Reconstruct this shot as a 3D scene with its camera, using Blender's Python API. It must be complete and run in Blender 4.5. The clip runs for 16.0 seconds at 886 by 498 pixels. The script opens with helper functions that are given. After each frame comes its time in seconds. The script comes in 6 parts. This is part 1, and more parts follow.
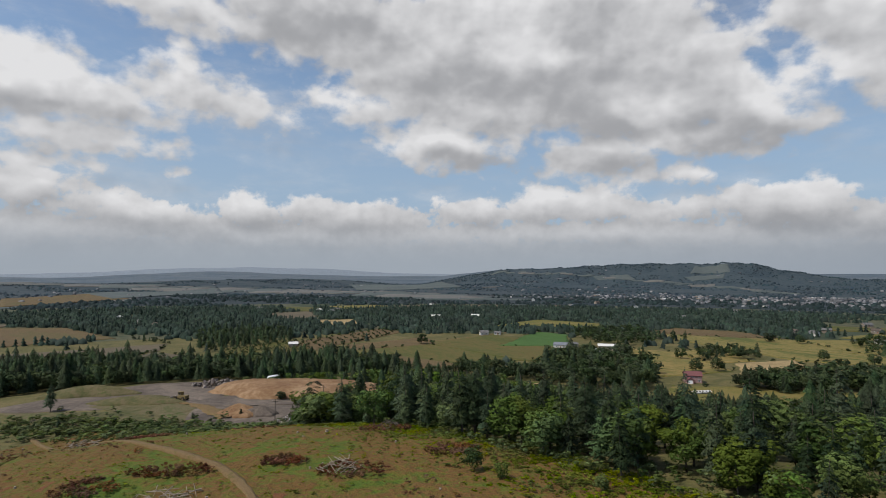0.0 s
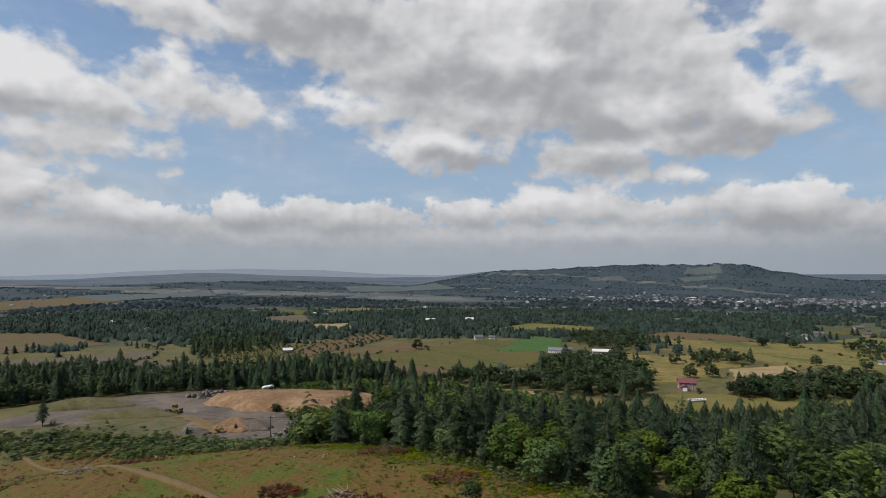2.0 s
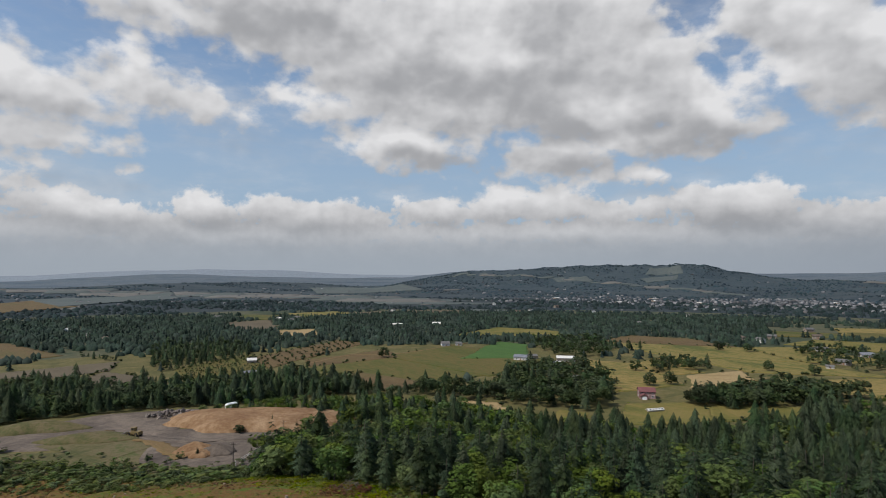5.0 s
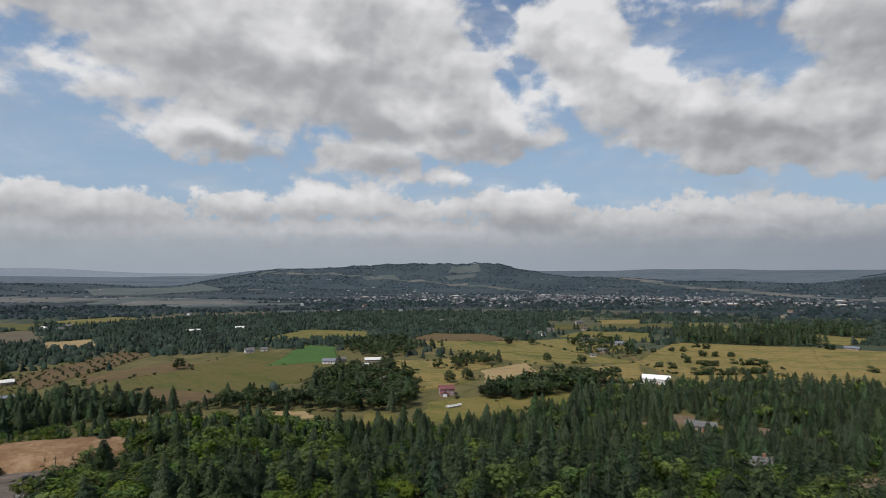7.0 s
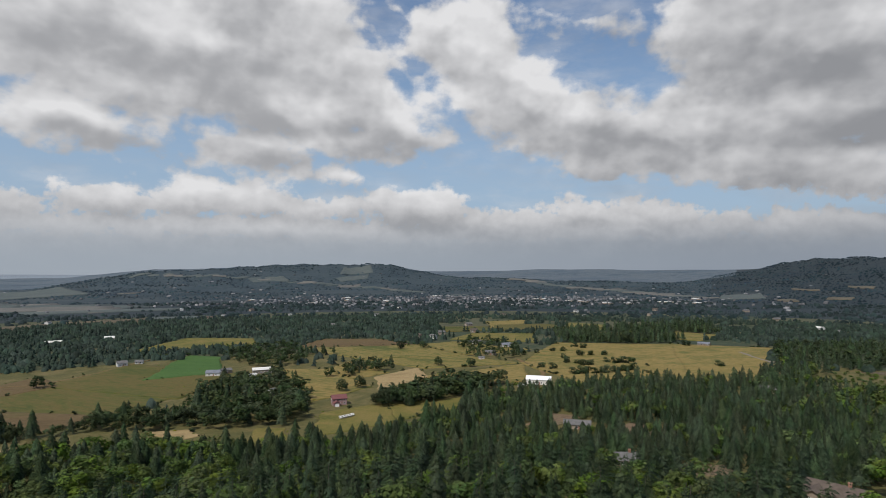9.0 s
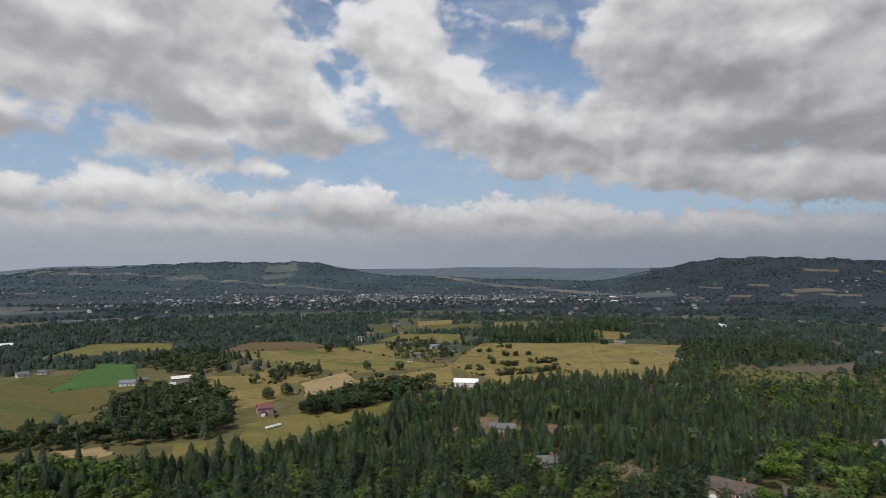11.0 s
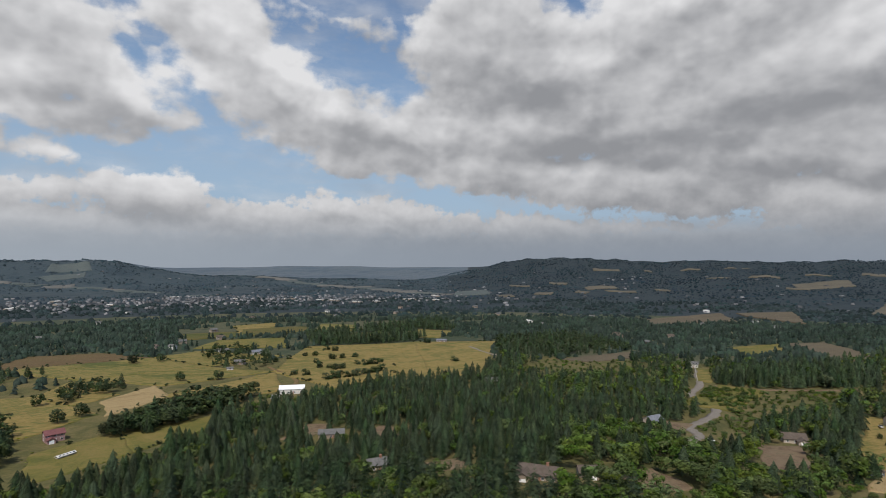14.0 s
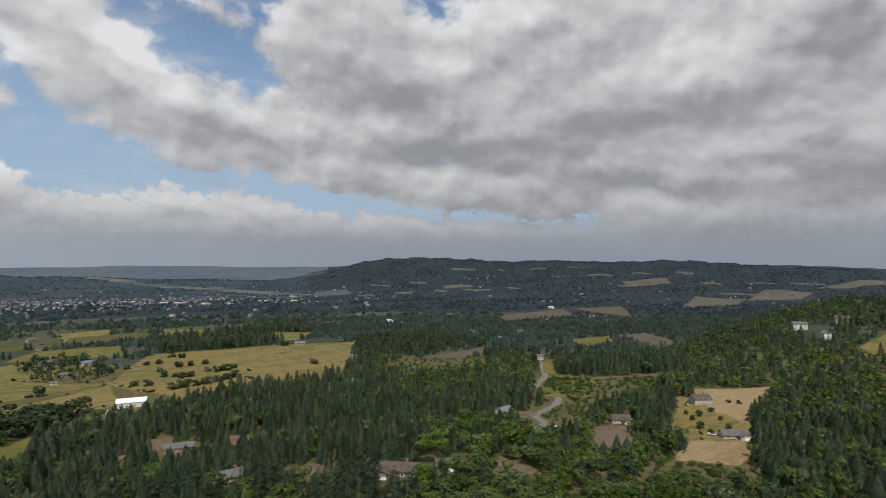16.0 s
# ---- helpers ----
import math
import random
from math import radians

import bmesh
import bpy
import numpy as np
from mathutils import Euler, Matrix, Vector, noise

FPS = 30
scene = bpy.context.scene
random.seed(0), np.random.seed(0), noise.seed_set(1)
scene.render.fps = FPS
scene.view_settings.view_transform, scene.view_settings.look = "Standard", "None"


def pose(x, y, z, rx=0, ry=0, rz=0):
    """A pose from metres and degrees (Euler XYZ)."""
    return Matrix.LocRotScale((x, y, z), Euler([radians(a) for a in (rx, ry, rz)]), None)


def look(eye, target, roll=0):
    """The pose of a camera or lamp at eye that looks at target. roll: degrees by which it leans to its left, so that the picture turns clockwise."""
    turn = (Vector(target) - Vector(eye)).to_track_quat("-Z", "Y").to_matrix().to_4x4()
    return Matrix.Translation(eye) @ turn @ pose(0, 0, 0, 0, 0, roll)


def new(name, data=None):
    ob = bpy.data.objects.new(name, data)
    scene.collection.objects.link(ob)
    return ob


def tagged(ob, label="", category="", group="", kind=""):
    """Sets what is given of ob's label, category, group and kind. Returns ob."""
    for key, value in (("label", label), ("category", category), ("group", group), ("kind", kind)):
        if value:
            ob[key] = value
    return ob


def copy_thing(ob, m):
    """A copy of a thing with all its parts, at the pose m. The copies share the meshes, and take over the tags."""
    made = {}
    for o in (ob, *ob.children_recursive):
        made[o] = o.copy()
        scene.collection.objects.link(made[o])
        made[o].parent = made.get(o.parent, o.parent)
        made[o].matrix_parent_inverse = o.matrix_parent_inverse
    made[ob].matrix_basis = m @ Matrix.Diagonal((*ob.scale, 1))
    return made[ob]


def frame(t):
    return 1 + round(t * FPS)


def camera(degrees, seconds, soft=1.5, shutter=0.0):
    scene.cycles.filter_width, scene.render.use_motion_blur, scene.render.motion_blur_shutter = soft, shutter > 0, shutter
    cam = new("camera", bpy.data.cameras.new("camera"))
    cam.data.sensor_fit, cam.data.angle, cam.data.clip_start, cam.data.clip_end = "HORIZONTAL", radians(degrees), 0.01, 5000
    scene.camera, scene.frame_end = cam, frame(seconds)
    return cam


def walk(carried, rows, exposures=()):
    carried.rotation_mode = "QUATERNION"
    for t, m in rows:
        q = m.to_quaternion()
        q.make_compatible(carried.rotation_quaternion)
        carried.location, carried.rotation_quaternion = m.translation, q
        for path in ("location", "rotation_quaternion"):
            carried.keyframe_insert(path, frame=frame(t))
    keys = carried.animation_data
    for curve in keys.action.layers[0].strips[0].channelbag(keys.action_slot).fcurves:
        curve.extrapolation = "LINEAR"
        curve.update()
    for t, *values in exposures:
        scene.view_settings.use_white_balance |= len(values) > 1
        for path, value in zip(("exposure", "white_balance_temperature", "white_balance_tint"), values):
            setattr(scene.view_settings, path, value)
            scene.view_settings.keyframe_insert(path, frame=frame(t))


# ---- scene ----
cam = camera(76.56, 16.0, soft=0.65)
PATH = [
    (0, (0.0, -0.0, 70.0), 0.14, 2.41, 0.29),
    (0.5, (-0.1, 0.0, 71.3), 0.30, 2.41, 0.23),
    (1, (-0.2, 0.1, 72.4), 0.47, 2.41, 0.22),
    (1.5, (-0.4, 0.1, 73.6), 0.62, 2.41, 0.18),
    (2, (-0.8, 0.2, 74.8), 0.77, 2.46, 0.18),
    (2.5, (-1.1, 0.2, 76.1), 1.02, 2.40, 0.15),
    (3, (-1.3, 0.1, 77.4), 1.21, 2.40, 0.12),
    (3.2, (-1.3, -0.0, 77.9), 1.25, 2.42, 0.10),
    (5.3, (0.4, -3.0, 84.7), 5.69, 2.32, 0.00),
    (5.5, (0.3, -3.6, 85.4), 7.24, 2.27, -0.03),
    (6, (0.1, -5.1, 87.0), 12.64, 2.19, -0.07),
    (6.5, (-0.6, -6.8, 88.6), 18.15, 2.12, -0.02),
    (7, (-1.4, -8.4, 90.2), 23.32, 2.06, -0.02),
    (7.5, (-2.3, -9.9, 91.8), 27.17, 2.02, 0.06),
    (8, (-3.2, -11.1, 93.4), 29.87, 1.99, -0.01),
    (8.5, (-4.1, -12.3, 95.2), 32.75, 1.96, -0.04),
    (8.7, (-4.4, -12.6, 95.9), 33.44, 1.98, -0.06),
    (10.8, (-7.8, -15.5, 103.5), 40.50, 1.74, -0.02),
    (11, (-8.3, -15.5, 104.0), 41.62, 1.68, 0.04),
    (11.5, (-9.5, -15.3, 105.2), 44.35, 1.67, 0.07),
    (12, (-10.7, -15.3, 106.2), 47.10, 1.65, 0.16),
    (12.5, (-11.7, -15.4, 107.0), 49.94, 1.64, 0.24),
    (13, (-12.8, -15.7, 107.7), 52.93, 1.60, 0.24),
    (13.5, (-13.7, -16.0, 108.2), 56.00, 1.59, 0.26),
    (14, (-14.7, -16.4, 108.7), 59.34, 1.57, 0.25),
    (14.5, (-15.8, -16.9, 109.0), 62.64, 1.54, 0.28),
    (15, (-16.9, -17.2, 109.4), 64.74, 1.56, 0.27),
    (15.5, (-18.0, -17.6, 109.9), 68.78, 1.54, 0.29),
    (16, (-19.1, -17.8, 110.3), 73.49, 1.56, 0.23),
]  # seconds, eye, heading clockwise, pitch, lean
walk(cam, [(t, pose(*eye, 90 + pitch, 0, -turn) @ pose(0, 0, 0, 0, 0, lean)) for t, eye, turn, pitch, lean in PATH])

# ---- sun, sky and clouds ----
SUN_AZ, SUN_EL = -112.0, 56.0
sun = new("sun", bpy.data.lights.new("sun", "SUN"))
sun.data.energy, sun.data.angle, sun.data.color = 3.4, radians(0.6), (1.0, 0.935, 0.84)
sun_way = Vector((math.sin(radians(SUN_AZ)) * math.cos(radians(SUN_EL)), math.cos(radians(SUN_AZ)) * math.cos(radians(SUN_EL)), math.sin(radians(SUN_EL))))
sun.matrix_world = look(sun_way * 500, (0, 0, 0))

# Cumulus masses, the gaps between them, their shaded bases and sunlit tops: heading, height over the horizon, half width, half height and slant, in degrees.
CLOUDS_WEST = [(-37.1, 15.8, 5.5, 3.3, -6), (-31.9, 14.7, 5.5, 2.4, -2), (-33.9, 11.6, 6.1, 1.3, -2), (-25.5, 18.8, 1.9, 2.1, 9), (-24.0, 16.3, 5.3, 2.0, -8), (-19.0, 15.5, 4.2, 1.2, 0), (-36.2, 9.1, 3.0, 0.4, 1),
               (-36.4, 7.3, 2.6, 1.4, -1), (-24.9, 23.4, 10.8, 2.2, -12), (-10.6, 23.5, 12.4, 4.5, -10), (3.9, 20.8, 15.1, 7.2, -2), (19.0, 19.9, 13.4, 7.4, -7), (29.2, 15.9, 6.8, 3.9, -19), (0.4, 13.0, 6.1, 2.3, -5),
               (-8.3, 16.4, 5.7, 1.7, -12), (15.7, 11.5, 5.3, 2.1, 2), (24.5, 13.0, 9.5, 2.0, 0), (19.7, 9.7, 1.3, 0.6, 18), (23.8, 9.4, 1.4, 0.7, -4), (33.2, 21.8, 7.6, 2.1, -18)]
CLOUDS_LOW = [(-16, 3.8, 30, 1.0, 0), (18, 4.0, 14, 0.9, 0), (52, 3.6, 26, 0.8, 0), (-36.0, 3.7, 4.6, 1.2, 3), (-28.2, 5.1, 5.4, 1.3, -6), (-19.0, 5.8, 2.6, 1.5, 2), (-9.3, 5.5, 7.4, 1.5, -3), (3.4, 6.2, 3.5, 1.1, 0), (10.2, 6.7, 4.5, 1.5, -1), (16.2, 7.0, 3.7, 1.4, -2),
              (21.4, 6.2, 3.5, 1.0, -7), (31.9, 6.0, 5.2, 1.8, -8), (42.3, 4.8, 6.7, 0.8, -1), (48.3, 5.4, 3.2, 1.1, -2), (55.5, 5.2, 3.9, 1.1, -6), (66.3, 4.1, 2.8, 0.9, -3), (53.8, 4.4, 5.7, 1.0, -7),
              (65.2, 3.6, 5.7, 0.8, -7), (38.9, 4.5, 4.8, 1.0, -9)]
CLOUDS_EAST = [(36.6, 21.9, 5.8, 5.0, -10), (40.6, 17.3, 8.6, 4.5, -26), (48.4, 13.7, 9.2, 3.9, -19), (56.1, 11.8, 6.4, 2.8, -10), (48.5, 22.9, 6.0, 0.7, -10), (67.0, 20.7, 9.9, 5.7, -28), (62.0, 12.9, 10.1, 3.6, -10),
               (60.6, 22.0, 4.7, 5.8, -28), (68.5, 17.8, 11.5, 7.4, -13), (85.8, 17.5, 16.4, 9.8, -4), (103.3, 14.3, 12.8, 10.8, -8), (64.0, 10.0, 10.2, 2.5, -8), (80.1, 7.9, 12.5, 2.8, -1), (101.0, 5.1, 13.2, 3.1, -3)]
GAPS = [(28.2, 24.1, 2.6, 2.3, -16), (30.9, 18.5, 1.7, 1.2, -37), (48.5, 20.9, 6.0, 1.9, -31), (36.6, 13.6, 4.0, 1.4, -25), (31.9, 19.4, 2.0, 0.9, -30), (75.6, 5.1, 5.2, 0.8, -5), (-30.8, 20.2, 3.7, 1.7, -22),
        (-17.7, 19.3, 6.8, 1.7, -12), (50.6, 19.7, 5.2, 2.3, -28)]
DARK = [(-12.4, 24.3, 7.3, 2.7, 0), (15.3, 23.7, 3.3, 2.2, -6), (6.8, 18.6, 12.0, 1.8, -2), (14.7, 14.8, 4.4, 2.6, -23), (4.5, 11.3, 6.9, 0.9, -1), (29.1, 13.0, 5.8, 1.1, -7), (16.3, 10.7, 3.7, 0.8, -3),
        (-36.3, 13.5, 3.4, 0.5, 4), (-18.5, 4.7, 15.9, 0.8, 2), (50.5, 12.8, 5.8, 1.5, -14), (52.2, 22.2, 3.1, 1.4, -7), (32.5, 5.0, 6.4, 0.8, -5), (68.5, 16.3, 6.0, 1.7, -22), (75.2, 11.0, 6.3, 1.4, -1),
        (76.1, 10.2, 7.5, 1.2, 0), (88.0, 12.7, 8.6, 1.6, 5), (96.3, 14.1, 10.5, 1.3, 10), (93.8, 7.5, 11.0, 0.7, -3), (65.1, 16.6, 6.8, 1.4, -7), (109.5, 18.7, 3.5, 2.6, -12), (108.6, 8.5, 5.0, 1.4, -6)]
BRIGHT = [(8.0, 22.5, 4.0, 1.8, -11), (20.5, 14.9, 3.3, 1.0, -5), (-2.8, 12.8, 2.3, 1.2, 1), (1.0, 13.9, 2.0, 0.8, 0), (30.9, 16.4, 4.4, 2.3, -19), (33.1, 17.4, 2.5, 1.6, -10), (-9.4, 17.4, 3.4, 1.2, 3),
          (-25.6, 19.3, 1.4, 1.4, 9), (-36.4, 16.4, 4.1, 2.0, -12), (10.2, 7.6, 2.2, 0.6, -1), (16.5, 7.6, 2.1, 0.5, -2), (34.1, 7.9, 2.4, 0.6, -5), (-19.1, 6.7, 2.6, 0.5, 3), (-27.3, 6.1, 3.7, 0.5, -6),
          (38.4, 22.8, 4.0, 3.1, -28), (45.2, 17.9, 5.0, 2.1, -32), (74.1, 19.9, 2.9, 1.3, -12), (77.8, 24.0, 5.8, 1.5, -2), (95.8, 18.7, 5.8, 2.2, 3), (100.7, 19.0, 4.4, 2.0, 12), (73.8, 19.7, 2.3, 1.6, 0)]


class Nodes:
    """Short hand for building a node tree."""

    def __init__(self, tree):
        self.tree = tree

    def add(self, kind, inputs=(), op=None, clamp=False, group=None):
        node = self.tree.nodes.new(kind)
        if op:
            node.operation = op
        if clamp:
            node.use_clamp = True
        if group:
            node.node_tree = group
        for key, value in dict(inputs).items():
            if isinstance(value, bpy.types.NodeSocket):
                self.tree.links.new(value, node.inputs[key])
            else:
                node.inputs[key].default_value = value
        return node

    def math(self, op, a, b=0.0, c=0.0, clamp=False):
        return self.add("ShaderNodeMath", {0: a, 1: b, 2: c}, op, clamp).outputs[0]

    def vec(self, op, a, b=(0, 0, 0), c=(0, 0, 0)):
        node = self.add("ShaderNodeVectorMath", {0: a, 1: b, 2: c} if op == "MULTIPLY_ADD" else {0: a, 1: b} if op != "LENGTH" else {0: a}, op)
        return node.outputs["Value"] if op == "LENGTH" else node.outputs["Vector"]

    def dot(self, a, b):
        return self.add("ShaderNodeVectorMath", {0: a, 1: b}, "DOT_PRODUCT").outputs["Value"]

    def mix(self, fac, a, b):
        node = self.tree.nodes.new("ShaderNodeMix")
        node.data_type = "RGBA"
        for index, value in ((0, fac), (6, a), (7, b)):
            if isinstance(value, bpy.types.NodeSocket):
                self.tree.links.new(value, node.inputs[index])
            else:
                node.inputs[index].default_value = value if index == 0 else (*value[:3], 1)
        return node.outputs[2]

    def span(self, value, a, b, c=0.0, d=1.0, smooth=True):
        node = self.add("ShaderNodeMapRange", {0: value, 1: a, 2: b, 3: c, 4: d})
        node.interpolation_type = "SMOOTHSTEP" if smooth else "LINEAR"
        return node.outputs[0]

    def noise(self, vector, scale, detail=6.0, rough=0.55, distort=0.0):
        return self.add("ShaderNodeTexNoise", {"Vector": vector, "Scale": scale, "Detail": detail, "Roughness": rough, "Distortion": distort}).outputs[0]


def blobs(n, place, rows):
    """How far inside the nearest of some slanted ovals a place of the sky lies, in degrees."""
    total = None
    for az, el, w, h, slant in rows:
        c, q = math.cos(radians(slant)), math.sin(radians(slant))
        u = n.math("SUBTRACT", n.dot(place, (c / w, q / w, 0)), (az * c + el * q) / w)
        v = n.math("SUBTRACT", n.dot(place, (-q / h, c / h, 0)), (el * c - az * q) / h)
        far = n.math("SQRT", n.math("MULTIPLY_ADD", u, u, n.math("MULTIPLY", v, v)))
        depth = n.math("MULTIPLY", n.math("SUBTRACT", 1.0, far), min(w, h))
        total = depth if total is None else n.math("SMOOTH_MAX", total, depth, 0.5)
    return total


def cloud_group():
    """Cloud depth at a place of the sky: heading and height in degrees."""
    tree = bpy.data.node_groups.new("cloud_density", "ShaderNodeTree")
    tree.interface.new_socket("Place", in_out="INPUT", socket_type="NodeSocketVector")
    tree.interface.new_socket("Depth", in_out="OUTPUT", socket_type="NodeSocketFloat")
    tree.interface.new_socket("Bulk", in_out="OUTPUT", socket_type="NodeSocketFloat")
    n = Nodes(tree)
    place = n.add("NodeGroupInput").outputs[0]
    el = n.add("ShaderNodeSeparateXYZ", {0: place}).outputs[1]
    warp = n.vec("SUBTRACT", n.add("ShaderNodeTexNoise", {"Vector": place, "Scale": 0.3, "Detail": 4.0}).outputs["Color"], (0.5, 0.5, 0.5))
    bent = n.vec("MULTIPLY_ADD", warp, (4.0, 2.2, 0), place)
    depth = blobs(n, bent, CLOUDS_WEST + CLOUDS_LOW + CLOUDS_EAST)
    depth = n.math("SMOOTH_MIN", depth, n.math("MULTIPLY", blobs(n, bent, GAPS), -1.0), 0.5)
    depth = n.math("SMOOTH_MIN", n.math("ADD", depth, 0.45), 2.8, 1.2)
    wide = n.vec("MULTIPLY", place, (0.8, 1.15, 1))
    puffs = n.noise(wide, 0.42, 8.0, 0.56)
    cells = n.add("ShaderNodeTexVoronoi", {"Vector": n.vec("MULTIPLY_ADD", warp, (3.0, 3.0, 0), wide), "Scale": 0.75})
    cells.feature, cells.inputs["Smoothness"].default_value = "SMOOTH_F1", 0.5
    billow = n.math("MULTIPLY", n.math("SUBTRACT", 0.5, cells.outputs[0]), 1.1)
    reach = n.span(el, 3.0, 12.0, 0.34, 0.85)
    bulk = n.math("MULTIPLY_ADD", n.math("MULTIPLY_ADD", n.math("SUBTRACT", n.noise(wide, 0.3, 3.0, 0.45), 0.5), 4.6, billow), reach, depth)
    depth = n.math("MULTIPLY_ADD", n.math("MULTIPLY_ADD", n.math("SUBTRACT", puffs, 0.5), 5.4, billow), reach, depth)
    small = n.math("SUBTRACT", n.noise(place, 1.3, 5.0, 0.55), 0.5)
    depth = n.math("MULTIPLY_ADD", small, n.span(el, 5.0, 11.0, 2.0, 0.0), depth)
    bulk = n.math("MULTIPLY_ADD", small, n.span(el, 5.0, 11.0, 1.1, 0.0), bulk)
    n.add("NodeGroupOutput", {0: depth, 1: bulk})
    return tree


def build_sky():
    world = bpy.data.worlds.new("sky")
    scene.world = world
    world.use_nodes = True
    tree = world.node_tree
    tree.nodes.clear()
    n = Nodes(tree)
    way = n.add("ShaderNodeTexCoord").outputs["Generated"]
    xyz = n.add("ShaderNodeSeparateXYZ", {0: way})
    az = n.math("MULTIPLY", n.math("ARCTAN2", xyz.outputs[0], xyz.outputs[1]), 57.2958)
    el = n.math("MULTIPLY", n.math("ARCSINE", xyz.outputs[2]), 57.2958)
    place = n.add("ShaderNodeCombineXYZ", {0: az, 1: el}).outputs[0]
    group = cloud_group()
    node = n.add("ShaderNodeGroup", {0: place}, group=group)
    here, bulk = node.outputs[0], node.outputs[1]
    above = n.add("ShaderNodeGroup", {0: n.vec("ADD", place, (-0.6, 1.3, 0))}, group=group).outputs[1]
    cover = n.span(here, n.span(el, 5.0, 14.0, -0.25, -0.6), n.span(el, 5.0, 16.0, 0.4, 1.3))
    veil = n.math("MULTIPLY", n.span(n.noise(n.vec("MULTIPLY", place, (0.5, 1.4, 1)), 0.16, 6.0, 0.6), 0.42, 0.7, 0.0, 0.4), n.span(here, -4.0, 0.0, 0.2, 1.0))
    cover = n.math("MAXIMUM", n.math("MAXIMUM", cover, veil), n.span(el, 2.6, 5.2, 0.92, 0.0))
    bend = n.vec("SUBTRACT", n.add("ShaderNodeTexNoise", {"Vector": place, "Scale": 0.2, "Detail": 3.0, "Roughness": 0.5}).outputs["Color"], (0.5, 0.5, 0.5))
    bent = n.vec("MULTIPLY_ADD", bend, (7.0, 4.0, 0), place)
    lit = n.math("MULTIPLY_ADD", n.math("SUBTRACT", bulk, above), n.span(el, 3.0, 12.0, 0.26, 0.2), 0.6)
    lit = n.math("ADD", lit, n.span(blobs(n, bent, BRIGHT), -0.9, 1.0, 0.0, 0.3))
    lit = n.math("SUBTRACT", lit, n.span(blobs(n, bent, DARK), -1.4, 1.2, 0.0, 0.36))
    lit = n.math("SUBTRACT", lit, n.span(bulk, 0.8, 3.6, 0.0, 0.1))
    lit = n.math("MULTIPLY_ADD", n.math("SUBTRACT", n.noise(n.vec("MULTIPLY", place, (0.7, 1.3, 1)), 0.35, 4.0, 0.5), 0.5), 0.36, lit)
    lit = n.math("SMOOTH_MAX", lit, 0.1, 0.3)
    lit = n.math("MULTIPLY", lit, n.span(el, 3.0, 10.0, 0.66, 1.0))
    lit = n.math("SUBTRACT", lit, n.span(az, 15.0, 80.0, -0.06, 0.13), clamp=True)
    cloud = n.mix(lit, CLOUD_DARK, CLOUD_LIGHT)
    air = n.add("ShaderNodeTexSky")
    air.sky_type, air.sun_disc, air.sun_elevation, air.sun_rotation = "NISHITA", False, radians(SUN_EL), radians(SUN_AZ)
    air.air_density, air.dust_density, air.ozone_density = 1.2, 1.6, 2.0
    clear = n.vec("MULTIPLY", air.outputs[0], (SKY * 0.95, SKY * 1.0, SKY * 1.06))
    clear = n.mix(n.span(el, 3.0, 26.0, 0.75, 0.0), clear, (0.325, 0.44, 0.6))
    seen = n.mix(cover, clear, cloud)
    haze = n.mix(n.span(az, 10.0, 75.0), HORIZON, HORIZON_EAST)
    seen = n.mix(n.span(el, 0.3, 5.8, 0.95, 0.0), seen, haze)
    back = n.add("ShaderNodeBackground", {0: seen, 1: 1.0}).outputs[0]
    n.add("ShaderNodeOutputWorld", {0: back})


SKY, CLOUD_DARK, CLOUD_LIGHT, HORIZON_EAST, HORIZON = 0.106, (0.28, 0.287, 0.306), (0.748, 0.748, 0.76), (0.25, 0.288, 0.342), (0.332, 0.376, 0.43)
build_sky()

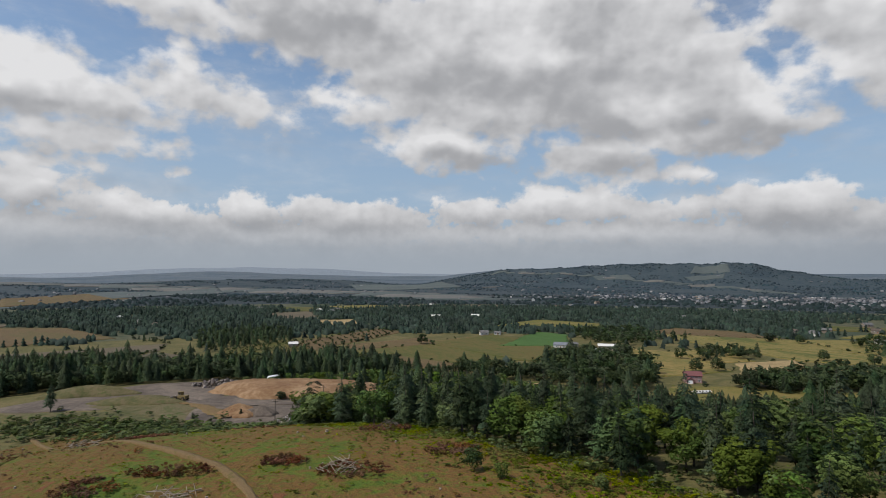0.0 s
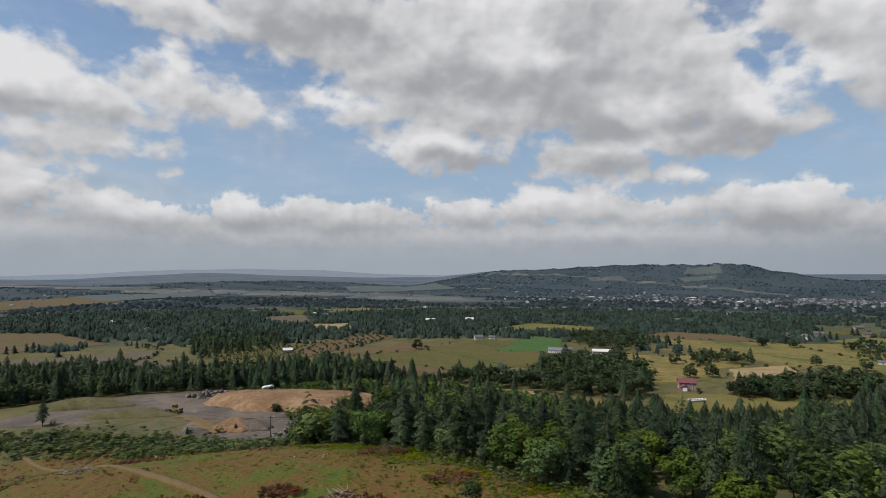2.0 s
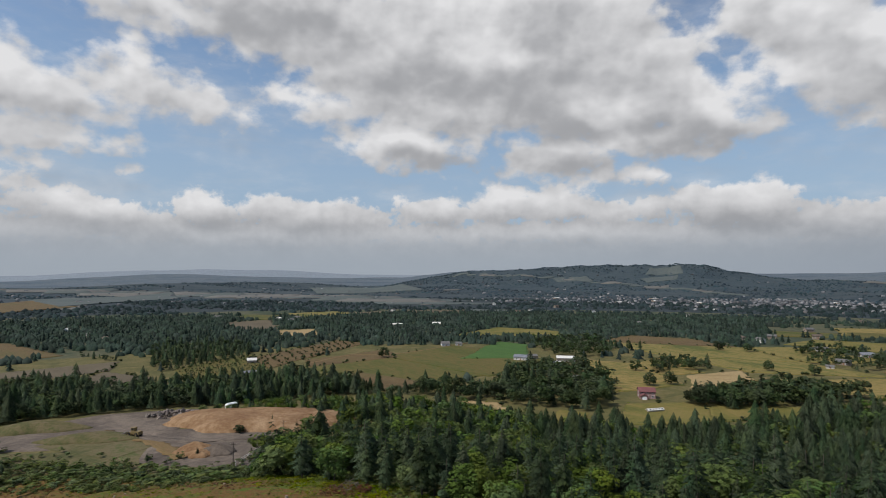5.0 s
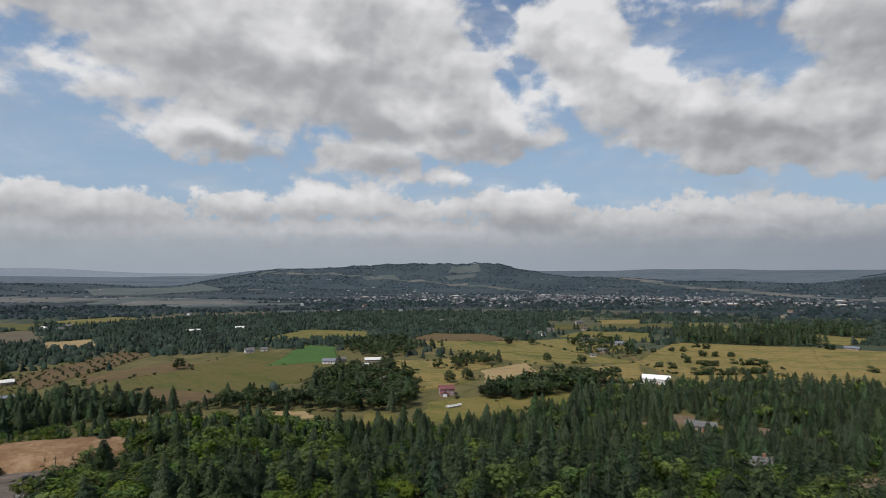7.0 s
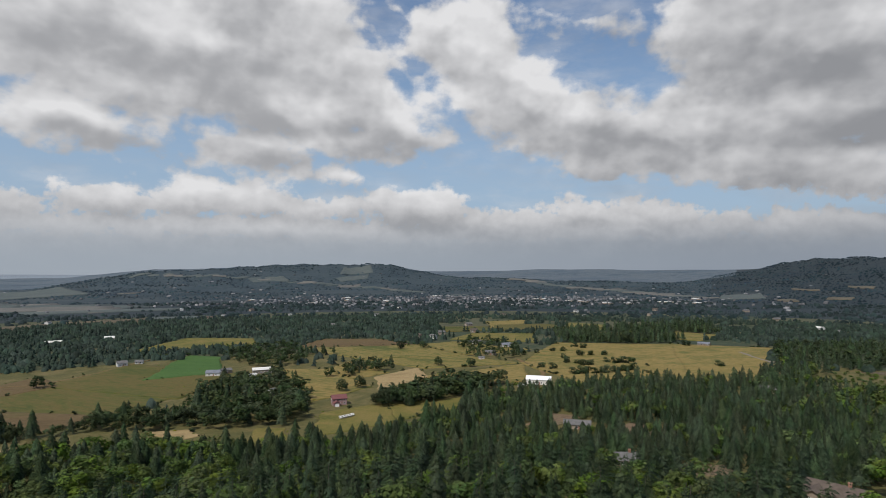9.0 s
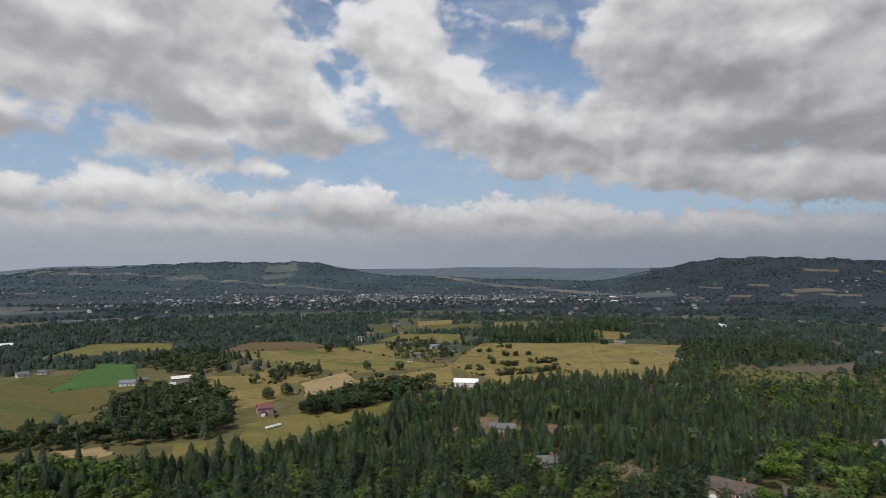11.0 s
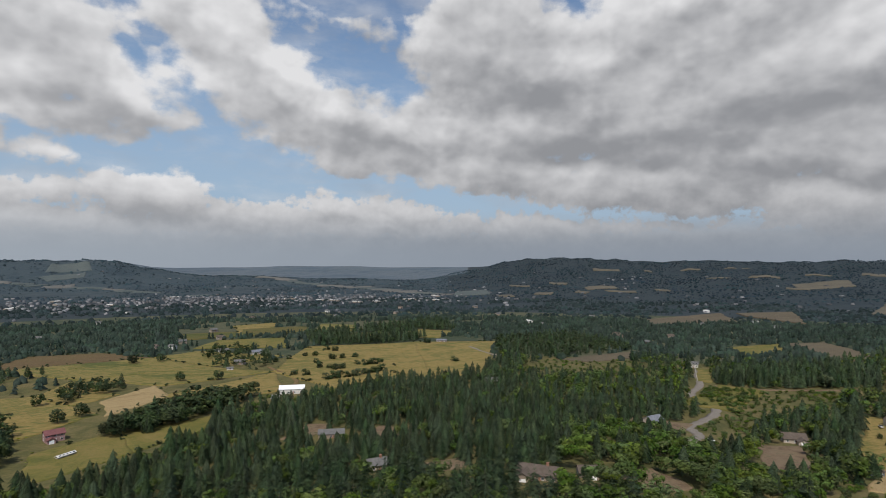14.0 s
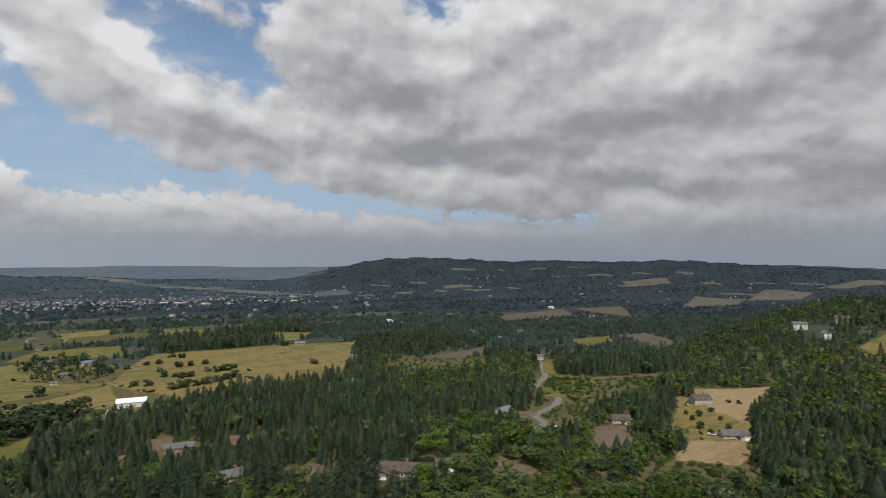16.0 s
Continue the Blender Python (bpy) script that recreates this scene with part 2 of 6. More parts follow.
# ---- materials ----
def surface(name, colours, scale=0.5, rough=0.9, bump=0.0, fine=8.0, stretch=(1, 1, 1), vary=0.0, metal=0.0, turn=0.0):
    """A surface in up to four tones, mixed by noise at two scales; vary: how far single pieces differ."""
    m = bpy.data.materials.new(name)
    m.use_nodes = True
    tree = m.node_tree
    tree.nodes.clear()
    n = Nodes(tree)
    where = n.add("ShaderNodeTexCoord").outputs["Object"]
    if turn:
        where = n.add("ShaderNodeMapping", {0: where, 2: (0, 0, radians(turn))}).outputs[0]
    where = n.vec("MULTIPLY", where, stretch)
    big, small = n.noise(where, scale, 4.0, 0.6, 0.6), n.noise(where, scale * fine, 5.0, 0.65)
    f = n.math("MULTIPLY_ADD", n.math("SUBTRACT", small, 0.5), 0.7, big)
    ramp = tree.nodes.new("ShaderNodeValToRGB")
    tree.links.new(f, ramp.inputs[0])
    stops = ramp.color_ramp.elements
    for k, c in enumerate(colours):
        at = 0.3 + 0.4 * k / max(1, len(colours) - 1)
        e = stops[k] if k < 2 else stops.new(at)
        e.position, e.color = at, (*c, 1)
    if len(colours) == 1:
        stops[1].color = (*[v * 1.25 for v in colours[0]], 1)
    grain = n.noise(where, scale * fine * 6.0, 3.0, 0.7)
    colour = n.add("ShaderNodeHueSaturation", {"Value": n.span(grain, 0.25, 0.75, 0.68, 1.32, False), "Color": ramp.outputs[0]}).outputs[0]
    if vary:
        single = n.math("FRACT", n.math("ADD", n.add("ShaderNodeObjectInfo").outputs["Random"], n.math("MULTIPLY", n.add("ShaderNodeNewGeometry").outputs["Random Per Island"], 0.4)))
        hsv = n.add("ShaderNodeHueSaturation", {"Hue": n.span(single, 0, 1, 0.5 - 0.03 * vary, 0.5 + 0.03 * vary, False),
                                                "Value": n.span(n.math("FRACT", n.math("MULTIPLY", single, 7.31)), 0, 1, 1 - 0.5 * vary, 1 + 0.5 * vary, False), "Color": colour})
        colour = hsv.outputs[0]
    inputs = {"Base Color": colour, "Roughness": rough, "Metallic": metal, "Specular IOR Level": 0.25}
    if bump:
        inputs["Normal"] = n.add("ShaderNodeBump", {"Height": small, "Strength": min(1.0, bump), "Distance": 0.6 / scale / fine}).outputs[0]
    n.add("ShaderNodeOutputMaterial", {0: n.add("ShaderNodeBsdfPrincipled", inputs).outputs[0]})
    return m


def leafy(name, dark, light, vary=0.3, glow=0.25, ragged=0.0, gap=0.46, cell=6.0):
    """Foliage: some light passes through the leaves; ragged: gaps between small sprays, in sprays a metre; cell: metres over which the tone changes."""
    m = surface(name, [dark, light], 0.25, 0.75, 0, 9.0, vary=vary)
    tree = m.node_tree
    n = Nodes(tree)
    out = next(x for x in tree.nodes if x.type == "OUTPUT_MATERIAL")
    skin = next(x for x in tree.nodes if x.type == "BSDF_PRINCIPLED")
    skin.inputs["Specular IOR Level"].default_value = 0.05
    spot = n.add("ShaderNodeNewGeometry").outputs["Position"]
    cells = n.add("ShaderNodeTexVoronoi", {"Vector": n.vec("MULTIPLY", spot, (1, 1, 0)), "Scale": 1.0 / cell})
    pick = n.add("ShaderNodeSeparateColor", {0: cells.outputs["Color"]})
    colour = n.add("ShaderNodeHueSaturation", {"Hue": n.span(pick.outputs[0], 0, 1, 0.474, 0.522, False), "Saturation": n.span(pick.outputs[2], 0, 1, 0.8, 1.15, False),
                                               "Value": n.span(pick.outputs[1], 0, 1, 0.62, 1.38, False), "Color": skin.inputs[0].links[0].from_socket}).outputs[0]
    tree.links.new(colour, skin.inputs[0])
    thin = n.add("ShaderNodeBsdfTranslucent", {0: colour})
    both = n.add("ShaderNodeMixShader", {0: glow, 1: skin.outputs[0], 2: thin.outputs[0]}).outputs[0]
    if ragged:
        sprays = n.noise(spot, ragged, 2.0, 0.65)
        bent = n.add("ShaderNodeBump", {"Height": sprays, "Strength": 0.8, "Distance": 0.7 / ragged}).outputs[0]
        tree.links.new(bent, skin.inputs["Normal"])
        tree.links.new(bent, thin.inputs["Normal"])
        hole = n.span(sprays, gap - 0.03, gap + 0.03)
        both = n.add("ShaderNodeMixShader", {0: hole, 1: n.add("ShaderNodeBsdfTransparent").outputs[0], 2: both}).outputs[0]
    tree.links.new(both, out.inputs[0])
    return m


M = {
    "fir": leafy("fir_needles", (0.023, 0.041, 0.023), (0.062, 0.09, 0.043), 0.3, 0.12, 3.2, 0.48),
    "firlight": leafy("young_needles", (0.032, 0.051, 0.025), (0.078, 0.105, 0.046), 0.3, 0.15, 3.2, 0.48),
    "leaf": leafy("broad_leaves", (0.048, 0.082, 0.022), (0.118, 0.168, 0.04), 0.3, 0.2, 3.6, 0.44, 8.0),
    "leafdark": leafy("oak_leaves", (0.031, 0.049, 0.023), (0.072, 0.097, 0.041), 0.3, 0.2, 2.6, 0.42, 9.0),
    "bramble": leafy("bramble_leaves", (0.062, 0.088, 0.028), (0.135, 0.165, 0.058), 0.3, 0.25, 4.0, 0.44, 3.0),
    # Distant woods: haze, and cloud shade on the ridge, painted into leaf colours.
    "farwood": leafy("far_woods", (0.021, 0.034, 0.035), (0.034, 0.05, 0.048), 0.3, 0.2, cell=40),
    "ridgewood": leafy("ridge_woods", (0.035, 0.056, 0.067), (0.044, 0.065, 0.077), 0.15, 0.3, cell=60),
    "midwood": leafy("hazy_valley_woods", (0.023, 0.038, 0.03), (0.045, 0.064, 0.046), 0.3, 0.2, cell=14),
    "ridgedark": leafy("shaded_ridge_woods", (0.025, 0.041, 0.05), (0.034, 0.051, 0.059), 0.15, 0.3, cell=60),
    "bark": surface("bark", [(0.05, 0.04, 0.032), (0.12, 0.1, 0.08)], 1.5, 0.95, 0.6, stretch=(1, 1, 0.2)),
    "deadwood": surface("dead_wood", [(0.16, 0.12, 0.085), (0.32, 0.27, 0.21)], 2.0, 0.9, 0.4),
    "land": surface("valley_land", [(0.03, 0.042, 0.024), (0.042, 0.054, 0.028), (0.08, 0.078, 0.042), (0.04, 0.05, 0.027)], 0.006, 0.95, 0, 7.0),
    # Far land: distance haze, and shade on the ridge, painted into base colours.
    "ridge": surface("hazy_ridge_land", [(0.015, 0.024, 0.03), (0.019, 0.029, 0.034), (0.027, 0.036, 0.039), (0.017, 0.026, 0.032)], 0.005, 0.95, 0, 7.0),
    "hillside": surface("hazy_hillside_land", [(0.027, 0.042, 0.051), (0.032, 0.048, 0.057), (0.044, 0.06, 0.066), (0.029, 0.045, 0.054)], 0.006, 0.95, 0, 7.0),
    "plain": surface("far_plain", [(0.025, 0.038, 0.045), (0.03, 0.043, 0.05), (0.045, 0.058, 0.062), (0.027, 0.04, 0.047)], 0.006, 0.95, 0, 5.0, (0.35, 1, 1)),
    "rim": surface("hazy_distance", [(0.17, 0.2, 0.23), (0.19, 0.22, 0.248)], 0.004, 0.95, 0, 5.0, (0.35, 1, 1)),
    "farhills": surface("hazed_far_hills", [(0.05, 0.074, 0.096), (0.068, 0.092, 0.114), (0.1, 0.118, 0.13), (0.056, 0.08, 0.102)], 0.006, 0.95, 0, 5.0, (0.35, 1, 1)),
    "clearing": surface("logged_ground", [(0.06, 0.096, 0.009), (0.084, 0.1, 0.011), (0.11, 0.08, 0.015), (0.132, 0.064, 0.02), (0.094, 0.092, 0.013), (0.142, 0.056, 0.023)], 0.045, 0.95, 0.9, 11.0),
    "weeds": leafy("weeds", (0.09, 0.118, 0.009), (0.175, 0.205, 0.018), 0.4, 0.3, 4.0, 0.46, 5.0),
    "rust": leafy("dry_bracken", (0.12, 0.062, 0.03), (0.19, 0.1, 0.048), 0.4, 0.3, 4.0, 0.46, 3.0),
    "gravel": surface("pit_gravel", [(0.075, 0.06, 0.048), (0.11, 0.088, 0.07), (0.16, 0.128, 0.1)], 0.05, 0.95, 0.5, 8.0),
    "orange": surface("bare_earth", [(0.15, 0.082, 0.04), (0.21, 0.125, 0.064), (0.3, 0.2, 0.115)], 0.06, 0.95, 0.5, 8.0),
    "track": surface("dirt_track", [(0.115, 0.075, 0.028), (0.16, 0.105, 0.05), (0.10, 0.078, 0.022)], 0.5, 0.95, 0.6),
    "rock": surface("rubble", [(0.12, 0.1, 0.09), (0.3, 0.26, 0.22)], 0.5, 0.95, 0.5, vary=0.8),
    "gold": surface("dry_meadow", [(0.085, 0.092, 0.022), (0.155, 0.124, 0.035), (0.225, 0.16, 0.054), (0.102, 0.102, 0.026), (0.19, 0.138, 0.043)], 0.02, 0.95, 0.3, 13.0, (0.4, 1, 1), turn=35),
    "goldgreen": surface("half_dry_meadow", [(0.068, 0.08, 0.018), (0.116, 0.106, 0.026), (0.19, 0.145, 0.046), (0.085, 0.092, 0.021), (0.148, 0.118, 0.033)], 0.018, 0.95, 0.3, 13.0, (0.4, 1, 1), turn=70),
    "straw": surface("mown_straw_field", [(0.22, 0.155, 0.07), (0.29, 0.215, 0.105), (0.25, 0.175, 0.08)], 0.05, 0.95, 0.3, 9.0, (0.3, 1, 1), turn=20),
    "beige": surface("stubble_field", [(0.082, 0.066, 0.042), (0.115, 0.092, 0.058)], 0.03, 0.95, 0.3, 9.0, (0.3, 1, 1), turn=35),
    "brown": surface("brown_field", [(0.082, 0.056, 0.024), (0.112, 0.076, 0.034), (0.08, 0.07, 0.022)], 0.02, 0.95, 0.3, 12.0, (0.4, 1, 1), turn=30),
    "olive": surface("olive_crop", [(0.046, 0.06, 0.011), (0.072, 0.074, 0.016), (0.105, 0.08, 0.024), (0.06, 0.07, 0.013)], 0.02, 0.95, 0.3, 14.0, (0.3, 1, 1), turn=60),
    "green": surface("green_crop", [(0.038, 0.085, 0.018), (0.055, 0.11, 0.024)], 0.05, 0.95, 0.3, 10.0, (0.3, 1, 1), turn=40),
    "lime": surface("meadow_grass", [(0.08, 0.085, 0.018), (0.125, 0.11, 0.026), (0.17, 0.13, 0.04)], 0.04, 0.95, 0.3, 10.0),
    "floor": surface("rough_grass", [(0.06, 0.062, 0.02), (0.095, 0.086, 0.029), (0.135, 0.106, 0.045)], 0.05, 0.95, 0.4),
    "soil": surface("bare_garden_soil", [(0.095, 0.065, 0.038), (0.135, 0.092, 0.056), (0.175, 0.128, 0.08), (0.08, 0.072, 0.032)], 0.12, 0.95, 0.4),
    # Haze and shade of the far fields are put into these base colours.
    "hazefield": surface("haze_toned_field", [(0.062, 0.078, 0.076), (0.085, 0.098, 0.09)], 0.01, 0.95, 0, 8.0),
    "hazetan": surface("haze_toned_stubble", [(0.1, 0.1, 0.092), (0.135, 0.128, 0.113)], 0.01, 0.95, 0, 8.0),
    "shadefield": surface("shade_toned_ridge_field", [(0.085, 0.075, 0.055), (0.115, 0.10, 0.07)], 0.01, 0.95, 0, 8.0),
    "bank": surface("dry_bank", [(0.055, 0.06, 0.02), (0.085, 0.078, 0.03), (0.12, 0.095, 0.05), (0.068, 0.076, 0.023)], 0.06, 0.95, 0.5, 9.0),
    "asphalt": surface("road", [(0.15, 0.13, 0.11), (0.21, 0.185, 0.155)], 0.4, 0.9, 0.2),
    "white": surface("white_metal_roof", [(0.78, 0.78, 0.78), (0.86, 0.86, 0.85)], 0.3, 0.5),
    "offwhite": surface("painted_boards", [(0.55, 0.53, 0.49), (0.66, 0.64, 0.6)], 0.6, 0.7, 0.2, stretch=(1, 1, 6)),
    "tan": surface("tan_boards", [(0.24, 0.19, 0.145), (0.33, 0.27, 0.21)], 0.6, 0.7, 0.2, stretch=(1, 1, 6)),
    "cream": surface("cream_boards", [(0.4, 0.335, 0.27), (0.5, 0.43, 0.36)], 0.6, 0.7, 0.2, stretch=(1, 1, 6)),
    "pink": surface("faded_red_boards", [(0.27, 0.16, 0.155), (0.36, 0.24, 0.22)], 0.6, 0.7, 0.2),
    "redroof": surface("red_metal_roof", [(0.13, 0.05, 0.05), (0.18, 0.075, 0.07)], 0.4, 0.6),
    "greyroof": surface("grey_shingles", [(0.09, 0.088, 0.085), (0.16, 0.155, 0.15)], 0.8, 0.9, 0.4),
    "brownroof": surface("brown_shingles", [(0.078, 0.06, 0.047), (0.125, 0.1, 0.08)], 0.8, 0.9, 0.4),
    "slate": surface("blue_grey_shingles", [(0.12, 0.13, 0.15), (0.2, 0.21, 0.235)], 0.8, 0.8, 0.3),
    "glass": surface("window_glass", [(0.03, 0.035, 0.04)], 1.0, 0.12),
    "brick": surface("chimney_brick", [(0.22, 0.11, 0.075), (0.32, 0.17, 0.12)], 3.0, 0.9, 0.3),
    "yellow": surface("machine_paint", [(0.16, 0.115, 0.05), (0.22, 0.16, 0.07)], 0.8, 0.6),
    "black": surface("black_rubber", [(0.02, 0.02, 0.02)], 1.0, 0.8),
    # Haze painted in: distant walls dulled, low in contrast and partly bluish.
    "town": surface("hazy_town_walls", [(0.07, 0.075, 0.08), (0.13, 0.135, 0.14), (0.22, 0.21, 0.205)], 0.02, 0.8, vary=1.0),
}

# ---- terrain ----
def lump(x, y, cx, cy, sx, sy, h, p=4.0):
    r = np.sqrt(((x - cx) / sx) ** 2 + ((y - cy) / sy) ** 2)
    return h / (1 + r ** p)


def height(x, y):
    """The ground's height: a knoll, low spurs, the valley floor, two ridges and the rim of the distance."""
    x, y = np.asarray(x, float), np.asarray(y, float)
    z = lump(x, y, -15, 65, 150, 112, 36)
    z = z + lump(x, y, 190, 0, 135, 130, 14)
    z = z + lump(x, y, -110, 270, 120, 75, 9)
    z = z + lump(x, y, 760, -470, 330, 260, 70)
    d, az = np.hypot(x, y), np.degrees(np.arctan2(x, y))
    rough = 1 + 0.025 * np.sin(az * 2.1 + d / 340) + 0.015 * np.sin(az * 5.1 + d / 170)
    fold = 1 + 0.22 * np.sin(az * 1.1 + d / 190) * np.sin(d / 260 + az * 0.35)
    west = np.interp(az, [-4, 2.2, 5, 6.7, 11.3, 13.6, 17, 21.6, 24.4, 26.5, 28.2, 29.5, 31.3, 36, 46, 56, 62, 70], [0, 55, 76, 90, 93, 101, 106, 111, 113, 116, 118, 106, 84, 48, 26, 26, 18, 0])
    east = np.interp(az, [56.5, 58, 60, 63.2, 66, 68.7, 72.1, 76.7, 80.2, 83.5, 91.1, 96.2, 99.1, 105.3, 112, 125], [0, 12, 30, 60, 112, 130, 139, 140, 124, 134, 123, 129, 118, 105, 89, 0])

    def slope(near, far):
        t = np.clip((d - near) / (far - near), 0, 1)
        return t ** 1.3 * np.where(t < 1, np.clip(0.55 + 0.45 * t, 0, 1) * fold ** (1 - t), 1)

    z = z + west * rough * slope(1950, 2800) + east * rough * slope(1650, 3200)
    ring = np.interp(az, [-60, -38, -32, -24, -19, -10, -4.7, 4, 36, 44, 51, 57, 120], [50, 50, 58, 98, 106, 83, 62, 61, 80, 90, 92, 82, 80])
    z = np.maximum(z, ring * np.clip((d - 2200) / 2500, 0, 1) ** 1.15)
    t = np.clip((d - 1200) / 1500, 0, 1)
    return z + t * (7 * np.sin(x / 310 + 1.3) * np.sin(y / 270) + 4 * np.sin(x / 131) * np.sin(y / 117 + 2))


def mesh_of(name, verts, faces, mats, index=None, smooth=False, ways=None):
    """A mesh from arrays; faces: a list, or an array with one row of corners a face."""
    me = bpy.data.meshes.new(name)
    me.from_pydata(np.asarray(verts, float).tolist(), [], np.asarray(faces).tolist() if not isinstance(faces, list) else faces)
    for m in mats:
        me.materials.append(m)
    if index is not None:
        me.polygons.foreach_set("material_index", np.asarray(index, np.int32))
    if smooth:
        me.polygons.foreach_set("use_smooth", np.ones(len(me.polygons), bool))
    me.update()
    if ways is not None:
        me.normals_split_custom_set_from_vertices(ways.tolist())
    return me


def part(name, bm, material, parent=None, label=""):
    """One mesh object from a bmesh or a mesh, under a thing or a part."""
    if isinstance(bm, bmesh.types.BMesh):
        me = bpy.data.meshes.new(name)
        bm.to_mesh(me)
        bm.free()
    else:
        me = bm
    if material and not me.materials:
        me.materials.append(material)
    ob = new(name, me)
    ob.parent = parent
    return tagged(ob, label) if label else ob


def thing(name, label, category, where=None, group="", kind=""):
    ob = new(name)
    ob.empty_display_size = 0.5
    if where is not None:
        ob.matrix_basis = where
    return tagged(ob, label, category, group, kind)


def build_ground():
    turns, rings = 360, 160
    a = np.linspace(0, 2 * np.pi, turns, endpoint=False)
    r = np.geomspace(4, 4880, rings)
    x, y = np.outer(r, np.sin(a)), np.outer(r, np.cos(a))
    verts = np.stack([x, y, height(x, y)], -1).reshape(-1, 3)
    verts = np.vstack([verts, [[0, 0, float(height(0, 0))]]])
    i, j = np.meshgrid(np.arange(rings - 1), np.arange(turns), indexing="ij")
    k = (j + 1) % turns
    quads = np.stack([i * turns + j, (i + 1) * turns + j, (i + 1) * turns + k, i * turns + k], -1).reshape(-1, 4)[:, ::-1]
    fan = [[len(verts) - 1, (j + 1) % turns, j] for j in range(turns)]
    d = np.hypot(*verts[quads].mean(1)[:, :2].T)
    heading = np.degrees(np.arctan2(*verts[quads].mean(1)[:, :2].T))
    rise = verts[quads].mean(1)[:, 2]
    # Outer zones take the ground materials whose colours carry painted haze.
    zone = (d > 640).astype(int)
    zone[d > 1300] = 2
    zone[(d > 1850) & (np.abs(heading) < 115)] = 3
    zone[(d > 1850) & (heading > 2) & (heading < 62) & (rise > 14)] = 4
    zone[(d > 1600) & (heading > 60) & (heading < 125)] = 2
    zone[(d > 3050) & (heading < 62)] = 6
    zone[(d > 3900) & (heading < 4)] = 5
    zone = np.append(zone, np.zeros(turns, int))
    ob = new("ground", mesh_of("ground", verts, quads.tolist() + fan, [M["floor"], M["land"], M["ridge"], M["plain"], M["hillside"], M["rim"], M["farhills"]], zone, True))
    tagged(ob, "rolling valley floor of woods and farmland up to hazy ridges", "ground", kind="structure")


build_ground()

FIELDS = []


def field(name, label, key, corners, n=30, lift=0.0, wobble=1.3, rough=0.0):
    """A field: four corners, draped on the ground with uneven edges."""
    c = np.array(corners, float)
    rng = np.random.default_rng(len(FIELDS) + 7)
    size = max(np.linalg.norm(c - np.roll(c, 1, 0), axis=1))
    lip = min(0.02, 0.4 / size)
    steps = np.concatenate([[0], np.linspace(lip, 1 - lip, n - 2), [1]])
    u, v = np.meshgrid(steps, steps, indexing="ij")
    p = ((1 - u) * (1 - v))[..., None] * c[0] + (u * (1 - v))[..., None] * c[1] + (u * v)[..., None] * c[2] + ((1 - u) * v)[..., None] * c[3]
    edge = (u == 0) | (u == 1) | (v == 0) | (v == 1)
    px, py = p[..., 0].copy(), p[..., 1].copy()
    p[..., 0] += wobble * (np.sin(py / 13 + 1) + 0.5 * np.sin(py / 4.1 + px / 6) + 1.2 * np.sin(py / 41 + px / 57))
    p[..., 1] += wobble * (np.sin(px / 15 + 2) + 0.5 * np.sin(px / 4.7 + py / 5) + 1.2 * np.sin(px / 47 - py / 63))
    d = np.hypot(p[..., 0], p[..., 1])
    z = height(p[..., 0], p[..., 1]) + 0.12 + 0.0002 * d + 0.004 * len(FIELDS) + lift
    if rough:
        px, py = p[..., 0], p[..., 1]
        z = z + rough * (np.sin(px / 5.1 + 2 * np.sin(py / 9)) * np.sin(py / 6.3 + 1) + rng.normal(0, 0.35, z.shape))
    z = np.where(edge, z - 0.8 - lift - 0.004 * len(FIELDS), z)
    i, j = np.meshgrid(np.arange(n - 1), np.arange(n - 1), indexing="ij")
    q = np.stack([i * n + j, (i + 1) * n + j, (i + 1) * n + j + 1, i * n + j + 1], -1).reshape(-1, 4)
    e1, e2 = c[1] - c[0], c[3] - c[0]
    if e1[0] * e2[1] - e1[1] * e2[0] < 0:
        q = q[:, ::-1]
    ob = new(name, mesh_of(name, np.dstack([p, z]).reshape(-1, 3), q, [M[key]], None, True))
    tagged(ob, label, "field", kind="structure")
    FIELDS.append(c)
    return ob


field("clearing", "logged hilltop with green weeds, bare earth and rust-brown bracken", "clearing", [(-120, 205), (-60, 186), (40, 66), (-20, -60)], 120, lift=0.25, rough=0.22)
field("clearing", "logged hilltop with green weeds and bare earth", "clearing", [(-120, 205), (-20, -60), (-140, -90), (-240, 90)], 80, lift=0.25, rough=0.2)
field("quarry_bank", "rough grassy bank between quarry and hilltop", "bank", [(-190, 240), (-95, 228), (-60, 190), (-122, 200)])
field("quarry_bank", "dry brown bank beside the quarry", "bank", [(-95, 226), (-56, 208), (-50, 180), (-64, 184)])
field("gravel_yard", "grey gravel floor of a quarry yard", "gravel", [(-205, 240), (-150, 308), (-100, 312), (-100, 236)])
field("gravel_yard", "pale gravel floor of a quarry yard", "gravel", [(-112, 262), (-40, 262), (-50, 196), (-92, 207)])
field("rough_grass", "patchy yellow-green grass in the quarry", "bank", [(-152, 246), (-122, 255), (-98, 233), (-104, 212)])
field("stubble_field", "pale stubble field between dark woods", "beige", [(-242, 435), (-250, 489), (-197, 456), (-182, 400)])
field("stubble_field", "long pale stubble field", "beige", [(-420, 420), (-262, 545), (-248, 495), (-320, 385)])
field("brown_field", "pinkish brown ploughed field", "brown", [(-560, 690), (-457, 690), (-338, 585), (-420, 480)])
field("stubble_field", "beige stubble field", "beige", [(-289, 944), (-235, 1009), (-168, 803), (-230, 811)])
field("straw_field", "yellow straw field", "straw", [(-179, 819), (-127, 835), (-109, 761), (-156, 748)])
